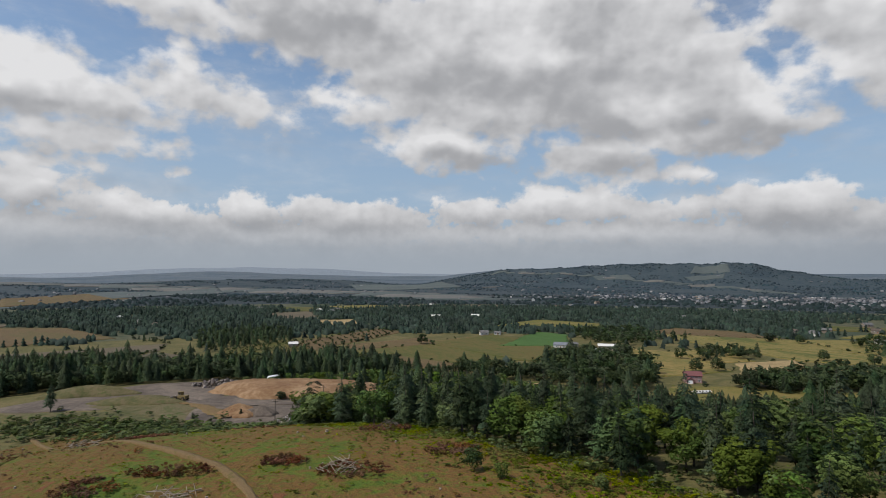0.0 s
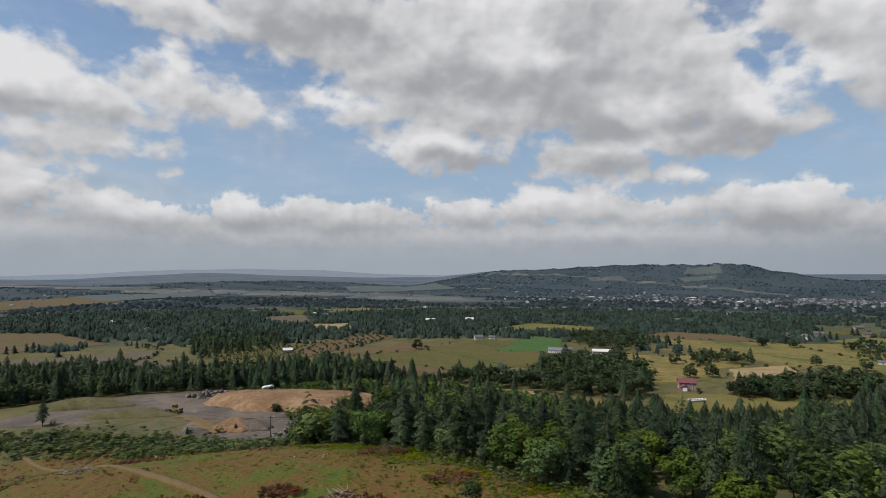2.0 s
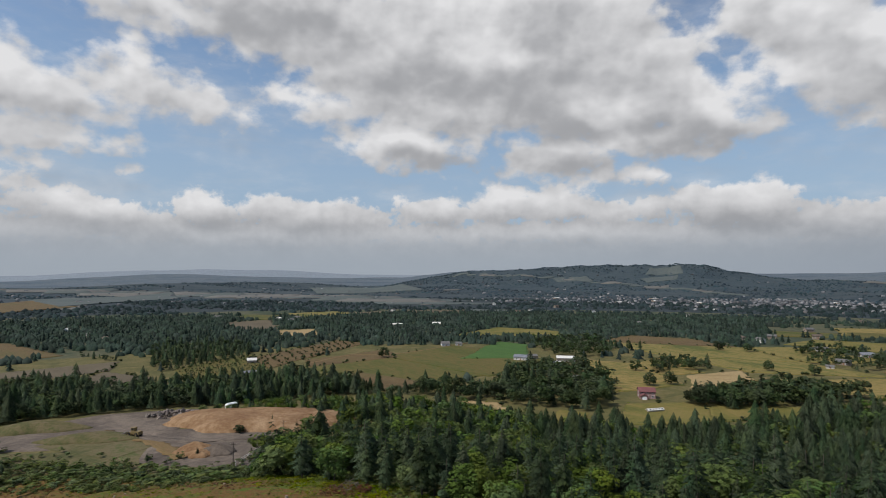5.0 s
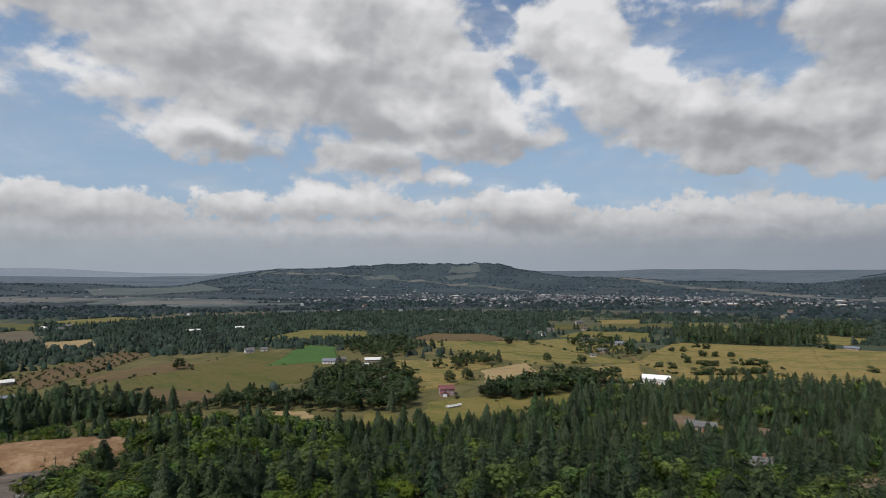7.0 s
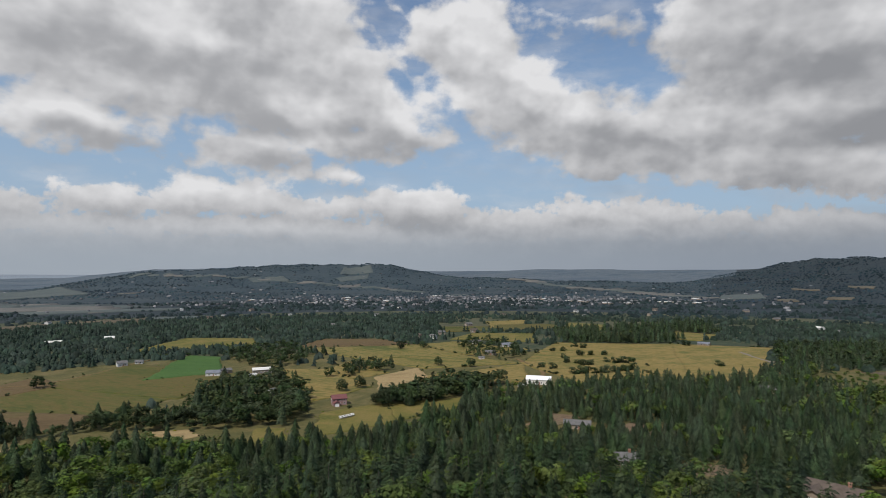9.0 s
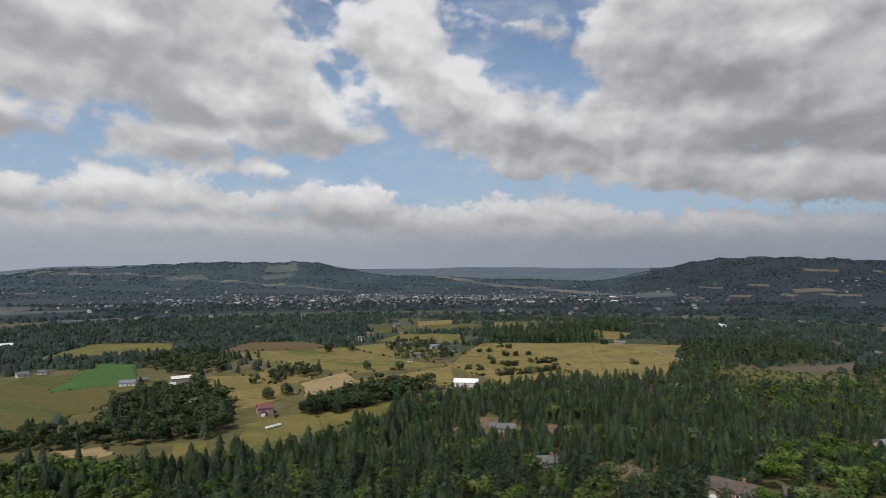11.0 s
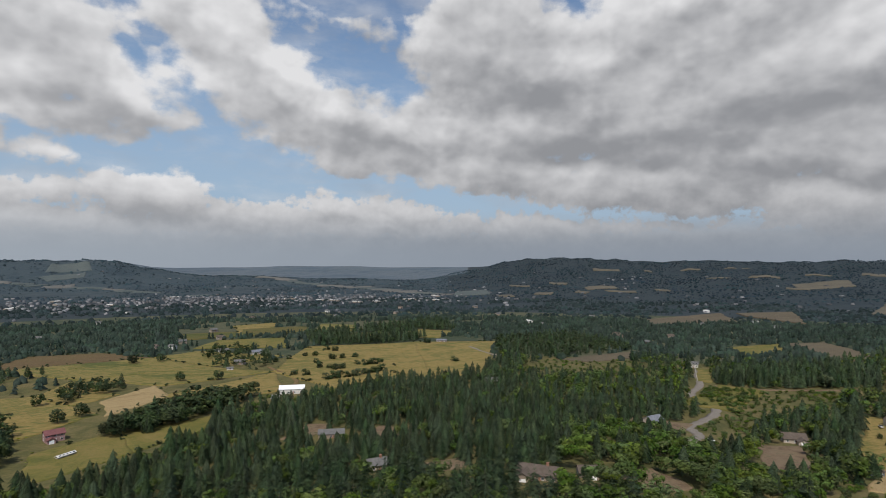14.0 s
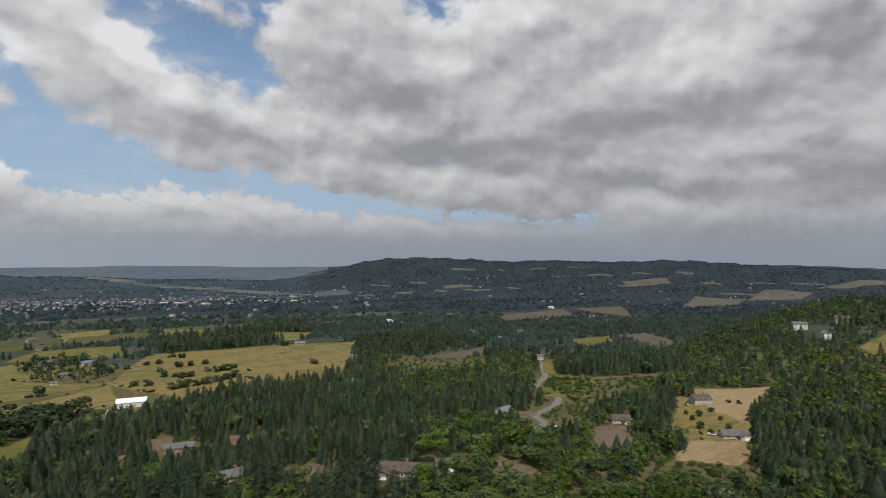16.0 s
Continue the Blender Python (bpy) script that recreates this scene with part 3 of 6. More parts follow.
field("orchard_ground", "dry brown ground of a young orchard", "brown", [(-147, 554), (-79, 697), (-44, 665), (-115, 489)])
field("nursery_ground", "dull green nursery ground", "olive", [(-195, 490), (-150, 580), (-118, 500), (-160, 440)])
field("crop_field", "olive-brown crop field", "olive", [(-80, 500), (-9, 560), (100, 470), (-12, 388)])
field("crop_field", "olive-green crop field", "olive", [(-20, 560), (60, 640), (141, 525), (70, 440)])
field("tan_strip", "tan strip along the crop field", "brown", [(-82, 500), (-90, 540), (-20, 610), (-5, 550)])
field("tan_strip", "tan lower corner of the crop field", "brown", [(-60, 456), (-30, 470), (30, 410), (-12, 386)])
field("green_field", "bright green crop field", "green", [(54, 539), (116, 672), (145, 640), (120, 535)])
field("meadow", "yellow-green meadow", "lime", [(60, 735), (145, 844), (222, 785), (200, 700)])
field("brown_field", "brown dry field", "brown", [(235, 664), (300, 722), (360, 682), (371, 600)])
field("brown_field", "brown dry field", "brown", [(235, 664), (371, 600), (340, 585), (285, 600)])
field("meadow", "golden green meadow", "goldgreen", [(231, 654), (371, 600), (369, 492), (262, 540)])
field("meadow", "golden green meadow", "goldgreen", [(262, 540), (369, 492), (389, 412), (288, 448)])
field("meadow", "golden green meadow", "goldgreen", [(371, 600), (430, 600), (460, 480), (369, 492)])
field("meadow", "dry golden meadow", "gold", [(262, 416), (385, 410), (330, 345), (264, 352)])
field("straw_field", "pale mown straw field", "straw", [(205, 390), (226, 440), (287, 456), (265, 410)])
field("meadow", "dry golden meadow round a farm", "gold", [(170, 525), (210, 500), (205, 400), (147, 376)])
field("meadow", "dry golden meadow round a farm", "gold", [(210, 500), (262, 540), (250, 450), (205, 440)])
field("paddock", "green paddock among trees", "lime", [(78, 293), (92, 326), (107, 319), (99, 282)])
field("paddock", "long yellow-green paddock", "lime", [(112, 292), (140, 345), (192, 345), (172, 293)])
field("paddock", "long yellow-green paddock", "lime", [(172, 293), (190, 345), (246, 326), (225, 302)])
field("bare_strip", "pale bare strip beside the woods", "straw", [(-52, 338), (-42, 362), (-3, 362), (-12, 325)])
field("bare_strip", "pale bare strip beside the woods", "straw", [(37, 358), (59, 347), (61, 328), (43, 323)])
field("meadow", "wide golden dry meadow", "gold", [(354, 312), (384, 415), (527, 513), (462, 300)])
field("meadow", "wide golden dry meadow", "gold", [(432, 258), (446, 330), (527, 513), (640, 416)])
field("meadow", "wide golden dry meadow", "gold", [(432, 258), (640, 418), (706, 322), (486, 232)])
field("hay_field", "mown hay field beside a farmhouse", "straw", [(280, -50), (330, -58), (350, -98), (286, -82)])
field("yard", "dry grass yard of a farmhouse", "gold", [(325, -50), (460, -66), (438, -112), (350, -98)])
field("hay_field", "dry hay field at the foot of a wooded hill", "straw", [(420, -84), (484, -76), (497, -148), (388, -102)])
field("meadow", "distant yellow meadow", "gold", [(576, 703), (642, 793), (720, 775), (630, 680)])
field("meadow", "distant yellow meadow", "lime", [(440, 620), (506, 660), (579, 604), (510, 525)])
field("field", "distant brown field", "brown", [(-1055, 1348), (-1038, 1694), (-751, 1359), (-821, 1050)], lift=1)
# hazefield and shadefield rows below carry haze and shade in their colour.
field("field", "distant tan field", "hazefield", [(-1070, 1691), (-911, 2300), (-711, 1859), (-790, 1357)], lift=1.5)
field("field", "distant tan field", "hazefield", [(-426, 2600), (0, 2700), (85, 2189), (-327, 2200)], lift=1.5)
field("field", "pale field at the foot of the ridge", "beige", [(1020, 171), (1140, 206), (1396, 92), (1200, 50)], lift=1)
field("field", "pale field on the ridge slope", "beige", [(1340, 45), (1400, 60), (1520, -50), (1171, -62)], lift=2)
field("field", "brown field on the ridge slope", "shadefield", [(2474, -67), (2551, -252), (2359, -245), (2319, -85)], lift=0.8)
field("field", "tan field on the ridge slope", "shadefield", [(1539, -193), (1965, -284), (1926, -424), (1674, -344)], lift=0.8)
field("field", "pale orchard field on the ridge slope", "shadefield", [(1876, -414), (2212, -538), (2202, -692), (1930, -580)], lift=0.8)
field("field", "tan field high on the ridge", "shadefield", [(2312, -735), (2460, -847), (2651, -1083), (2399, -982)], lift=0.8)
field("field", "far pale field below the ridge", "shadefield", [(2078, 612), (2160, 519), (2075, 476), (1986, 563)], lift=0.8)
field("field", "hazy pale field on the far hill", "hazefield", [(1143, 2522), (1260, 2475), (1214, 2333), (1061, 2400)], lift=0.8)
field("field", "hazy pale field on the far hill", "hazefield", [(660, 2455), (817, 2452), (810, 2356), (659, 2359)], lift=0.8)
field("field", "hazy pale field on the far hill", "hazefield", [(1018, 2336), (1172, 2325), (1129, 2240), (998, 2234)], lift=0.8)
field("field", "green field behind a row of firs", "lime", [(699, 20), (790, 36), (840, -18), (759, -25)])
field("field", "tan field behind a row of firs", "beige", [(690, -70), (850, -24), (860, -70), (700, -110)])
field("field", "pale bare strip beside the road", "beige", [(596, 163), (600, 200), (712, 131), (648, 127)])
field("field", "far golden field beyond the town", "hazefield", [(1659, 928), (1860, 1040), (1930, 940), (1729, 830)], lift=1.5)
field("yard", "overgrown green lot", "lime", [(430, 8), (445, 45), (535, 30), (521, -6)])
field("yard", "fenced dry yard with a row of posts", "goldgreen", [(540, 34), (545, 46), (612, 56), (614, 40)])
field("hill_meadow", "dry meadow on the wooded hill", "gold", [(560, -236), (590, -230), (640, -290), (590, -300)])
field("garden", "bare reddish garden soil among trees", "soil", [(285, -10), (345, -8), (360, -30), (290, -30)])
field("garden", "bare brown driveway beside a house", "soil", [(215, 28), (236, 48), (252, 34), (232, 14)])
field("garden", "bare brown yard among firs", "soil", [(225, 240), (262, 250), (272, 232), (240, 226)])
field("garden", "bare brown yard among firs", "soil", [(262, 170), (258, 200), (282, 205), (286, 172)])
field("garden", "bare brown yard among firs", "soil", [(198, 118), (210, 140), (232, 122), (218, 106)])
field("garden", "bare yard beside a house", "soil", [(346, 30), (352, 70), (385, 66), (380, 28)])

def across(az, d, wide, deep, tilt, rng):
    """Corners of a field at a heading and distance, drawn out across the view."""
    c = np.array([d * math.sin(az), d * math.cos(az)])
    out, side = c / d, np.array([c[1], -c[0]]) / d
    u, v = side * math.cos(tilt) + out * math.sin(tilt), out * math.cos(tilt) - side * math.sin(tilt)
    return [tuple(c + a * wide * rng.uniform(0.8, 1.2) * u + b * deep * rng.uniform(0.8, 1.2) * v) for a, b in ((-1, -1), (-1, 1), (1, 1), (1, -1))]


def far_fields():
    """Fields of the plain beyond the near farms, of the far hill and of the ridge."""
    rng = np.random.default_rng(58)
    kinds = (("beige", "tan"), ("olive", "dull green"), ("beige", "pale"), ("goldgreen", "yellowish"), ("olive", "olive-green"))
    for k in range(40):
        az, d = radians(-40 + 104 * (k * 0.618 % 1)), 820 * (2.0 ** ((k * 0.37 + 0.1) % 1))
        if (-0.62 < az < 0.62 and d < 1500 and k % 4) or (d > 1250 and az > 0.1):
            continue
        # From 1200 m out, haze is painted by choosing paler, bluer field colours.
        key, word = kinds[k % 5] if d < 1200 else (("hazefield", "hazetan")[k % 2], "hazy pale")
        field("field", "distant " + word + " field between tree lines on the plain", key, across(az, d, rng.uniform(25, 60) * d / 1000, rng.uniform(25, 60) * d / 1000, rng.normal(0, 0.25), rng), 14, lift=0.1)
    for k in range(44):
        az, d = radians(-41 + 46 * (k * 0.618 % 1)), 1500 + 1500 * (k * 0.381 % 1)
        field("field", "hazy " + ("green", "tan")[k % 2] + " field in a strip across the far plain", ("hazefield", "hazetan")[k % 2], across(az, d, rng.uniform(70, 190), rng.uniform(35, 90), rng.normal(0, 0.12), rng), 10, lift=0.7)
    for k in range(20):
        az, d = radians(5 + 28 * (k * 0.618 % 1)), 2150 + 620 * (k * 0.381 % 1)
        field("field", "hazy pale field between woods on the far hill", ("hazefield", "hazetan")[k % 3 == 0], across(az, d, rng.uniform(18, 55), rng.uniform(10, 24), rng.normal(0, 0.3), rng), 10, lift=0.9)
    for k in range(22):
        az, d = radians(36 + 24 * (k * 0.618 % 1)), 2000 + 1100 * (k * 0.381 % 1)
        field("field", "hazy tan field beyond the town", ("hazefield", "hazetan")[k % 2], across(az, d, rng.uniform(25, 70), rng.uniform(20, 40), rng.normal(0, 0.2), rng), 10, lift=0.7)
    for k in range(22):
        az, d = radians(66 + 42 * (k * 0.618 % 1)), 1850 + 1150 * (k * 0.41 % 1)
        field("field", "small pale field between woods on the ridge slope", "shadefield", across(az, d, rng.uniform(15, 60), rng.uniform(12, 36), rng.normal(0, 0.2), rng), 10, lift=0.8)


def inside(x, y, c):
    c = np.asarray(c, float)
    hit = np.zeros(len(x), bool)
    for (x0, y0), (x1, y1) in zip(c, np.roll(c, -1, 0)):
        cross = ((y0 > y) != (y1 > y)) & (x < (x1 - x0) * (y - y0) / (y1 - y0 + 1e-9) + x0)
        hit ^= cross
    return hit


far_fields()


# ---- trees ----
def unit(a):
    return a / (np.linalg.norm(a, axis=-1, keepdims=True) + 1e-9)


def fir_parts(rng, whorls=17, per=8):
    """A conifer one metre high: sprays in uneven whorls, with the outward direction of each corner."""
    v, f, w_ = [], [], []
    for k in range(whorls):
        t = k / (whorls - 1)
        z = 0.2 + 0.76 * t + rng.normal(0, 0.008)
        reach = 0.225 * (1 - t) ** 0.58 * (0.45 + 0.55 * min(1, t / 0.25)) * rng.uniform(0.68, 1.2) + 0.012
        for b in range(per if t < 0.8 else max(4, per - 2)):
            a = 2 * np.pi * (b + 0.5 * (k % 2)) / per + rng.normal(0, 0.3)
            r = reach * rng.uniform(0.35, 1.4)
            out, side = np.array([np.cos(a), np.sin(a), 0]), np.array([-np.sin(a), np.cos(a), 0])
            w, dip = r * rng.uniform(0.24, 0.4), r * rng.uniform(0.25, 0.75)
            at = np.array([0, 0, z + rng.normal(0, 0.012)])
            pts = [at + 0.1 * r * out, at + 0.45 * r * out + w * side - [0, 0, 0.5 * dip], at + 0.8 * r * out + 0.55 * w * side - [0, 0, 0.8 * dip],
                   at + r * out - [0, 0, dip * 0.8], at + 0.72 * r * out - 0.6 * w * side - [0, 0, 0.8 * dip], at + 0.4 * r * out - w * side - [0, 0, 0.5 * dip],
                   at + 0.5 * r * out + [0, 0, 0.02 * r]]
            n = len(v)
            v += pts
            w_ += [out * 0.9 + [0, 0, 0.35] + side * q for q in (0, 0.7, 0.5, 0, -0.5, -0.7, 0)]
            f += [[n + 6, n + 1, n], [n + 6, n + 2, n + 1], [n + 6, n + 3, n + 2], [n + 6, n + 4, n + 3], [n + 6, n + 5, n + 4], [n + 6, n, n + 5]]
    n = len(v)
    v += [[0.012 * np.cos(a), 0.012 * np.sin(a), 0.93] for a in (0, 2.1, 4.2)] + [[0, 0, 1.0]]
    w_ += [[np.cos(a), np.sin(a), 0.3] for a in (0, 2.1, 4.2)] + [[0, 0, 1.0]]
    f += [[n, n + 1, n + 3], [n + 1, n + 2, n + 3], [n + 2, n, n + 3]]
    return np.array(v), np.array(f), unit(np.array(w_))


def leaf_parts(rng, lobes=12, leaves=100, size=0.031):
    """A broadleaf crown one metre high over all: clusters of leaves round several lobes, with the outward direction of each corner."""
    v, f, w_ = [], [], []
    centres = [(np.array([0, 0, 0.62]), np.array([0.24, 0.24, 0.3]))]
    for k in range(lobes - 1):
        a = 2 * np.pi * k / (lobes - 1) + rng.normal(0, 0.3)
        r = rng.uniform(0.12, 0.24)
        centres.append((np.array([r * np.cos(a), r * np.sin(a), rng.uniform(0.34, 0.78)]), rng.uniform(0.1, 0.17, 3)))
    for c, s in centres:
        for _ in range(leaves):
            way = rng.normal(0, 1, 3)
            way[2] += 0.25
            way /= np.linalg.norm(way)
            p = c + way * s * rng.uniform(0.75, 1.1)
            up = unit(way + [0, 0, 0.3] + rng.normal(0, 0.35, 3))
            a = unit(np.cross(up, rng.normal(0, 1, 3)))
            b = np.cross(up, a)
            g = size * rng.uniform(0.6, 1.35)
            n = len(v)
            v += [p + g * a - 0.25 * g * up, p + 0.8 * g * b, p - g * a - 0.25 * g * up, p - 0.8 * g * b - 0.15 * g * up]
            w_ += [way * 0.8 + 0.35 * (p - [0, 0, 0.5]) / 0.35 + rng.normal(0, 0.16, 3)] * 4
            f += [[n, n + 1, n + 2], [n, n + 2, n + 3]]
    return np.array(v), np.array(f), unit(np.array(w_))


def fir_low(rng, tiers=5, sides=10):
    v, f, w_ = [], [], []
    for k in range(tiers):
        t = k / tiers
        r, z = 0.215 * (1 - t) ** 0.65 + 0.01, 0.14 + 0.78 * t
        n = len(v)
        v.append([0, 0, min(1.0, z + 0.36 * (1 - 0.45 * t))])
        w_.append([0, 0, 1])
        for s in range(sides):
            a = 2 * np.pi * s / sides + 0.4 * k + rng.normal(0, 0.1)
            q = r * ((1.2 if s % 2 else 0.48) + rng.normal(0, 0.12))
            v.append([q * np.cos(a), q * np.sin(a), z - 0.12 * q + rng.normal(0, 0.012)])
            w_.append([np.cos(a), np.sin(a), 0.35])
        f += [[n, n + 1 + s, n + 1 + (s + 1) % sides] for s in range(sides)]
    return np.array(v), np.array(f), unit(np.array(w_))


def dome(rng):
    """A far tree: a small uneven crown."""
    v = [[0, 0, 1.0]]
    for r, z, n in ((0.5, 0.62, 5), (0.62, 0.05, 5)):
        v += [[r * rng.uniform(0.6, 1.15) * np.cos(a), r * rng.uniform(0.6, 1.15) * np.sin(a), z + rng.normal(0, 0.06)] for a in np.linspace(0, 6.28, n, endpoint=False)]
    f = [[0, 1 + k, 1 + (k + 1) % 5] for k in range(5)]
    for k in range(5):
        m = (k + 1) % 5
        f += [[1 + k, 6 + k, 6 + m], [1 + k, 6 + m, 1 + m]]
    v = np.array(v)
    return v, np.array(f), unit(v * [1, 1, 0.8] + [0, 0, 0.1])


def clump(rng):
    """A valley tree: a few small uneven crowns grown together."""
    v, f, w_, n = [], [], [], 0
    for k in range(2):
        dv, df, dw = dome(rng)
        s = rng.uniform(0.5, 0.8)
        v.append(dv * [s, s, rng.uniform(0.75, 1.0)] + [*rng.uniform(-0.3, 0.3, 2), 0.0])
        f.append(df + n)
        w_.append(dw)
        n += len(dv)
    return np.vstack(v), np.vstack(f), np.vstack(w_)


def trunk_parts(h, r, sides=6, lean=0.02):
    v = [[(r * (1 - 0.8 * t)) * np.cos(a) + lean * t, (r * (1 - 0.8 * t)) * np.sin(a), h * t] for t in (0, 0.5, 1) for a in np.linspace(0, 2 * np.pi, sides, endpoint=False)]
    f = [[k * sides + s, k * sides + (s + 1) % sides, (k + 1) * sides + (s + 1) % sides, (k + 1) * sides + s] for k in (0, 1) for s in range(sides)]
    return np.array(v), f


def limbs_parts(rng, r=0.016):
    """Trunk with a few limbs reaching into the crown."""
    v, f = trunk_parts(0.62, r)
    v = v.tolist()
    for k in range(5):
        a, z = 2 * np.pi * k / 5 + rng.normal(0, 0.3), rng.uniform(0.25, 0.42)
        end = np.array([0.17 * np.cos(a), 0.17 * np.sin(a), z + rng.uniform(0.12, 0.26)])
        n = len(v)
        for p, q in ((np.array([0, 0, z]), r * 0.5), (end, r * 0.15)):
            v += [(p + q * np.array(o)).tolist() for o in ((1, 0, 0), (-0.5, 0.87, 0), (-0.5, -0.87, 0))]
        f += [[n + s, n + (s + 1) % 3, n + 3 + (s + 1) % 3, n + 3 + s] for s in range(3)]
    return v, f


def crown_of(vfw, material):
    return mesh_of("crown", vfw[0], vfw[1], [material], None, True, vfw[2])


def tree_models():
    made = {}
    for key, name, label in (("fir", "fir_tree", "tall dark green fir tree in dense woods"), ("leaf", "broadleaf_tree", "bright green leafy tree at the edge of dark woods"),
                             ("leafdark", "oak_tree", "dark green round-crowned oak tree"), ("bramble", "bramble", "tangled yellow-green bramble mound")):
        made[key] = []
        for k in range(4):
            rng = np.random.default_rng(100 + k)
            root = thing(name, label, "tree", pose(0, 0, -400), "trees of the woods")
            if key == "fir":
                part("trunk", mesh_of("trunk", *trunk_parts(0.95, 0.016), [M["bark"]], smooth=True), None, root)
                part("crown", crown_of(fir_parts(rng), M["fir" if k % 2 else "firlight"]), None, root)
            else:
                part("trunk", mesh_of("trunk", *limbs_parts(rng), [M["bark"]], smooth=True), None, root)
                part("crown", crown_of(leaf_parts(rng, 14, 85, 0.03) if key == "leaf" else leaf_parts(rng, 11, 50, 0.042), M[key]), None, root)
            made[key].append(root)
    return made


class Stuff:
    """Gathers many small pieces into one mesh."""

    def __init__(self):
        self.v, self.f, self.w, self.n = [], [], [], 0

    def put(self, vf, x, y, z, s, turn=0.0, sz=None):
        v, f, *ways = vf
        c, q = math.cos(turn), math.sin(turn)
        w = np.empty_like(v)
        w[:, 0] = (v[:, 0] * c - v[:, 1] * q) * s + x
        w[:, 1] = (v[:, 0] * q + v[:, 1] * c) * s + y
        w[:, 2] = v[:, 2] * (sz or s) + z
        self.v.append(w)
        if ways:
            q_ = ways[0].copy()
            q_[:, 0], q_[:, 1] = ways[0][:, 0] * c - ways[0][:, 1] * q, ways[0][:, 0] * q + ways[0][:, 1] * c
            self.w.append(q_)
        self.f.append(f + self.n)
        self.n += len(v)

    def finish(self, name, label, category, mats):
        if not self.v:
            return None
        v, f = np.vstack(self.v), np.vstack(self.f)
        me = bpy.data.meshes.new(name)
        me.vertices.add(len(v))
        me.vertices.foreach_set("co", v.astype(np.float32).ravel())
        me.loops.add(f.size)
        me.loops.foreach_set("vertex_index", f.astype(np.int32).ravel())
        me.polygons.add(len(f))
        me.polygons.foreach_set("loop_start", np.arange(0, f.size, f.shape[1], dtype=np.int32))
        for m in mats:
            me.materials.append(m)
        me.update(calc_edges=True)
        if self.w:
            me.polygons.foreach_set("use_smooth", np.ones(len(f), bool))
            me.normals_split_custom_set_from_vertices(np.vstack(self.w).tolist())
        return tagged(new(name, me), label, category, kind="stuff")


# Yards, each with a gap in the trees on the slope above it.
EYE_X, EYE_Y = -10, -10
OPEN_SPOTS = [(160, 360, 14), (148, 321, 14), (152, 515, 18), (112, 528, 14), (328, 333, 19), (209, 69, 15), (222, 54, 11), (371, 53, 13), (368, -24, 11), (620, 58, 13),
              (247, 217, 15), (204, 150, 13), (446, 205, 11), (132, 422, 8), (48, 635, 16), (690, -235, 22), (-162, 236, 4)]
# Open ground in front of fields, with low scrub in place of trees.
SCRUB = [[(222, -28), (282, -40), (290, -92), (232, -78)], [(290, 14), (300, -4), (420, -4), (440, 8), (400, 34), (360, 44), (330, 38)], [(256, 0), (288, -6), (292, -32), (262, -26)], [(196, 20), (216, 26), (230, 12), (208, 2)],
         [(-30, 290), (-44, 262), (-40, 240), (-22, 262)], [(110, 262), (112, 292), (172, 293), (225, 302), (215, 285), (165, 270)], [(180, 100), (200, 116), (218, 104), (198, 88)],
         [(330, 22), (336, 8), (430, 4), (440, 16), (400, 20)], [(425, 45), (532, 34), (526, 0), (545, -60), (470, -58), (405, -2)],
         [(500, 160), (530, 215), (600, 205), (640, 130), (600, 100), (540, 110)]]
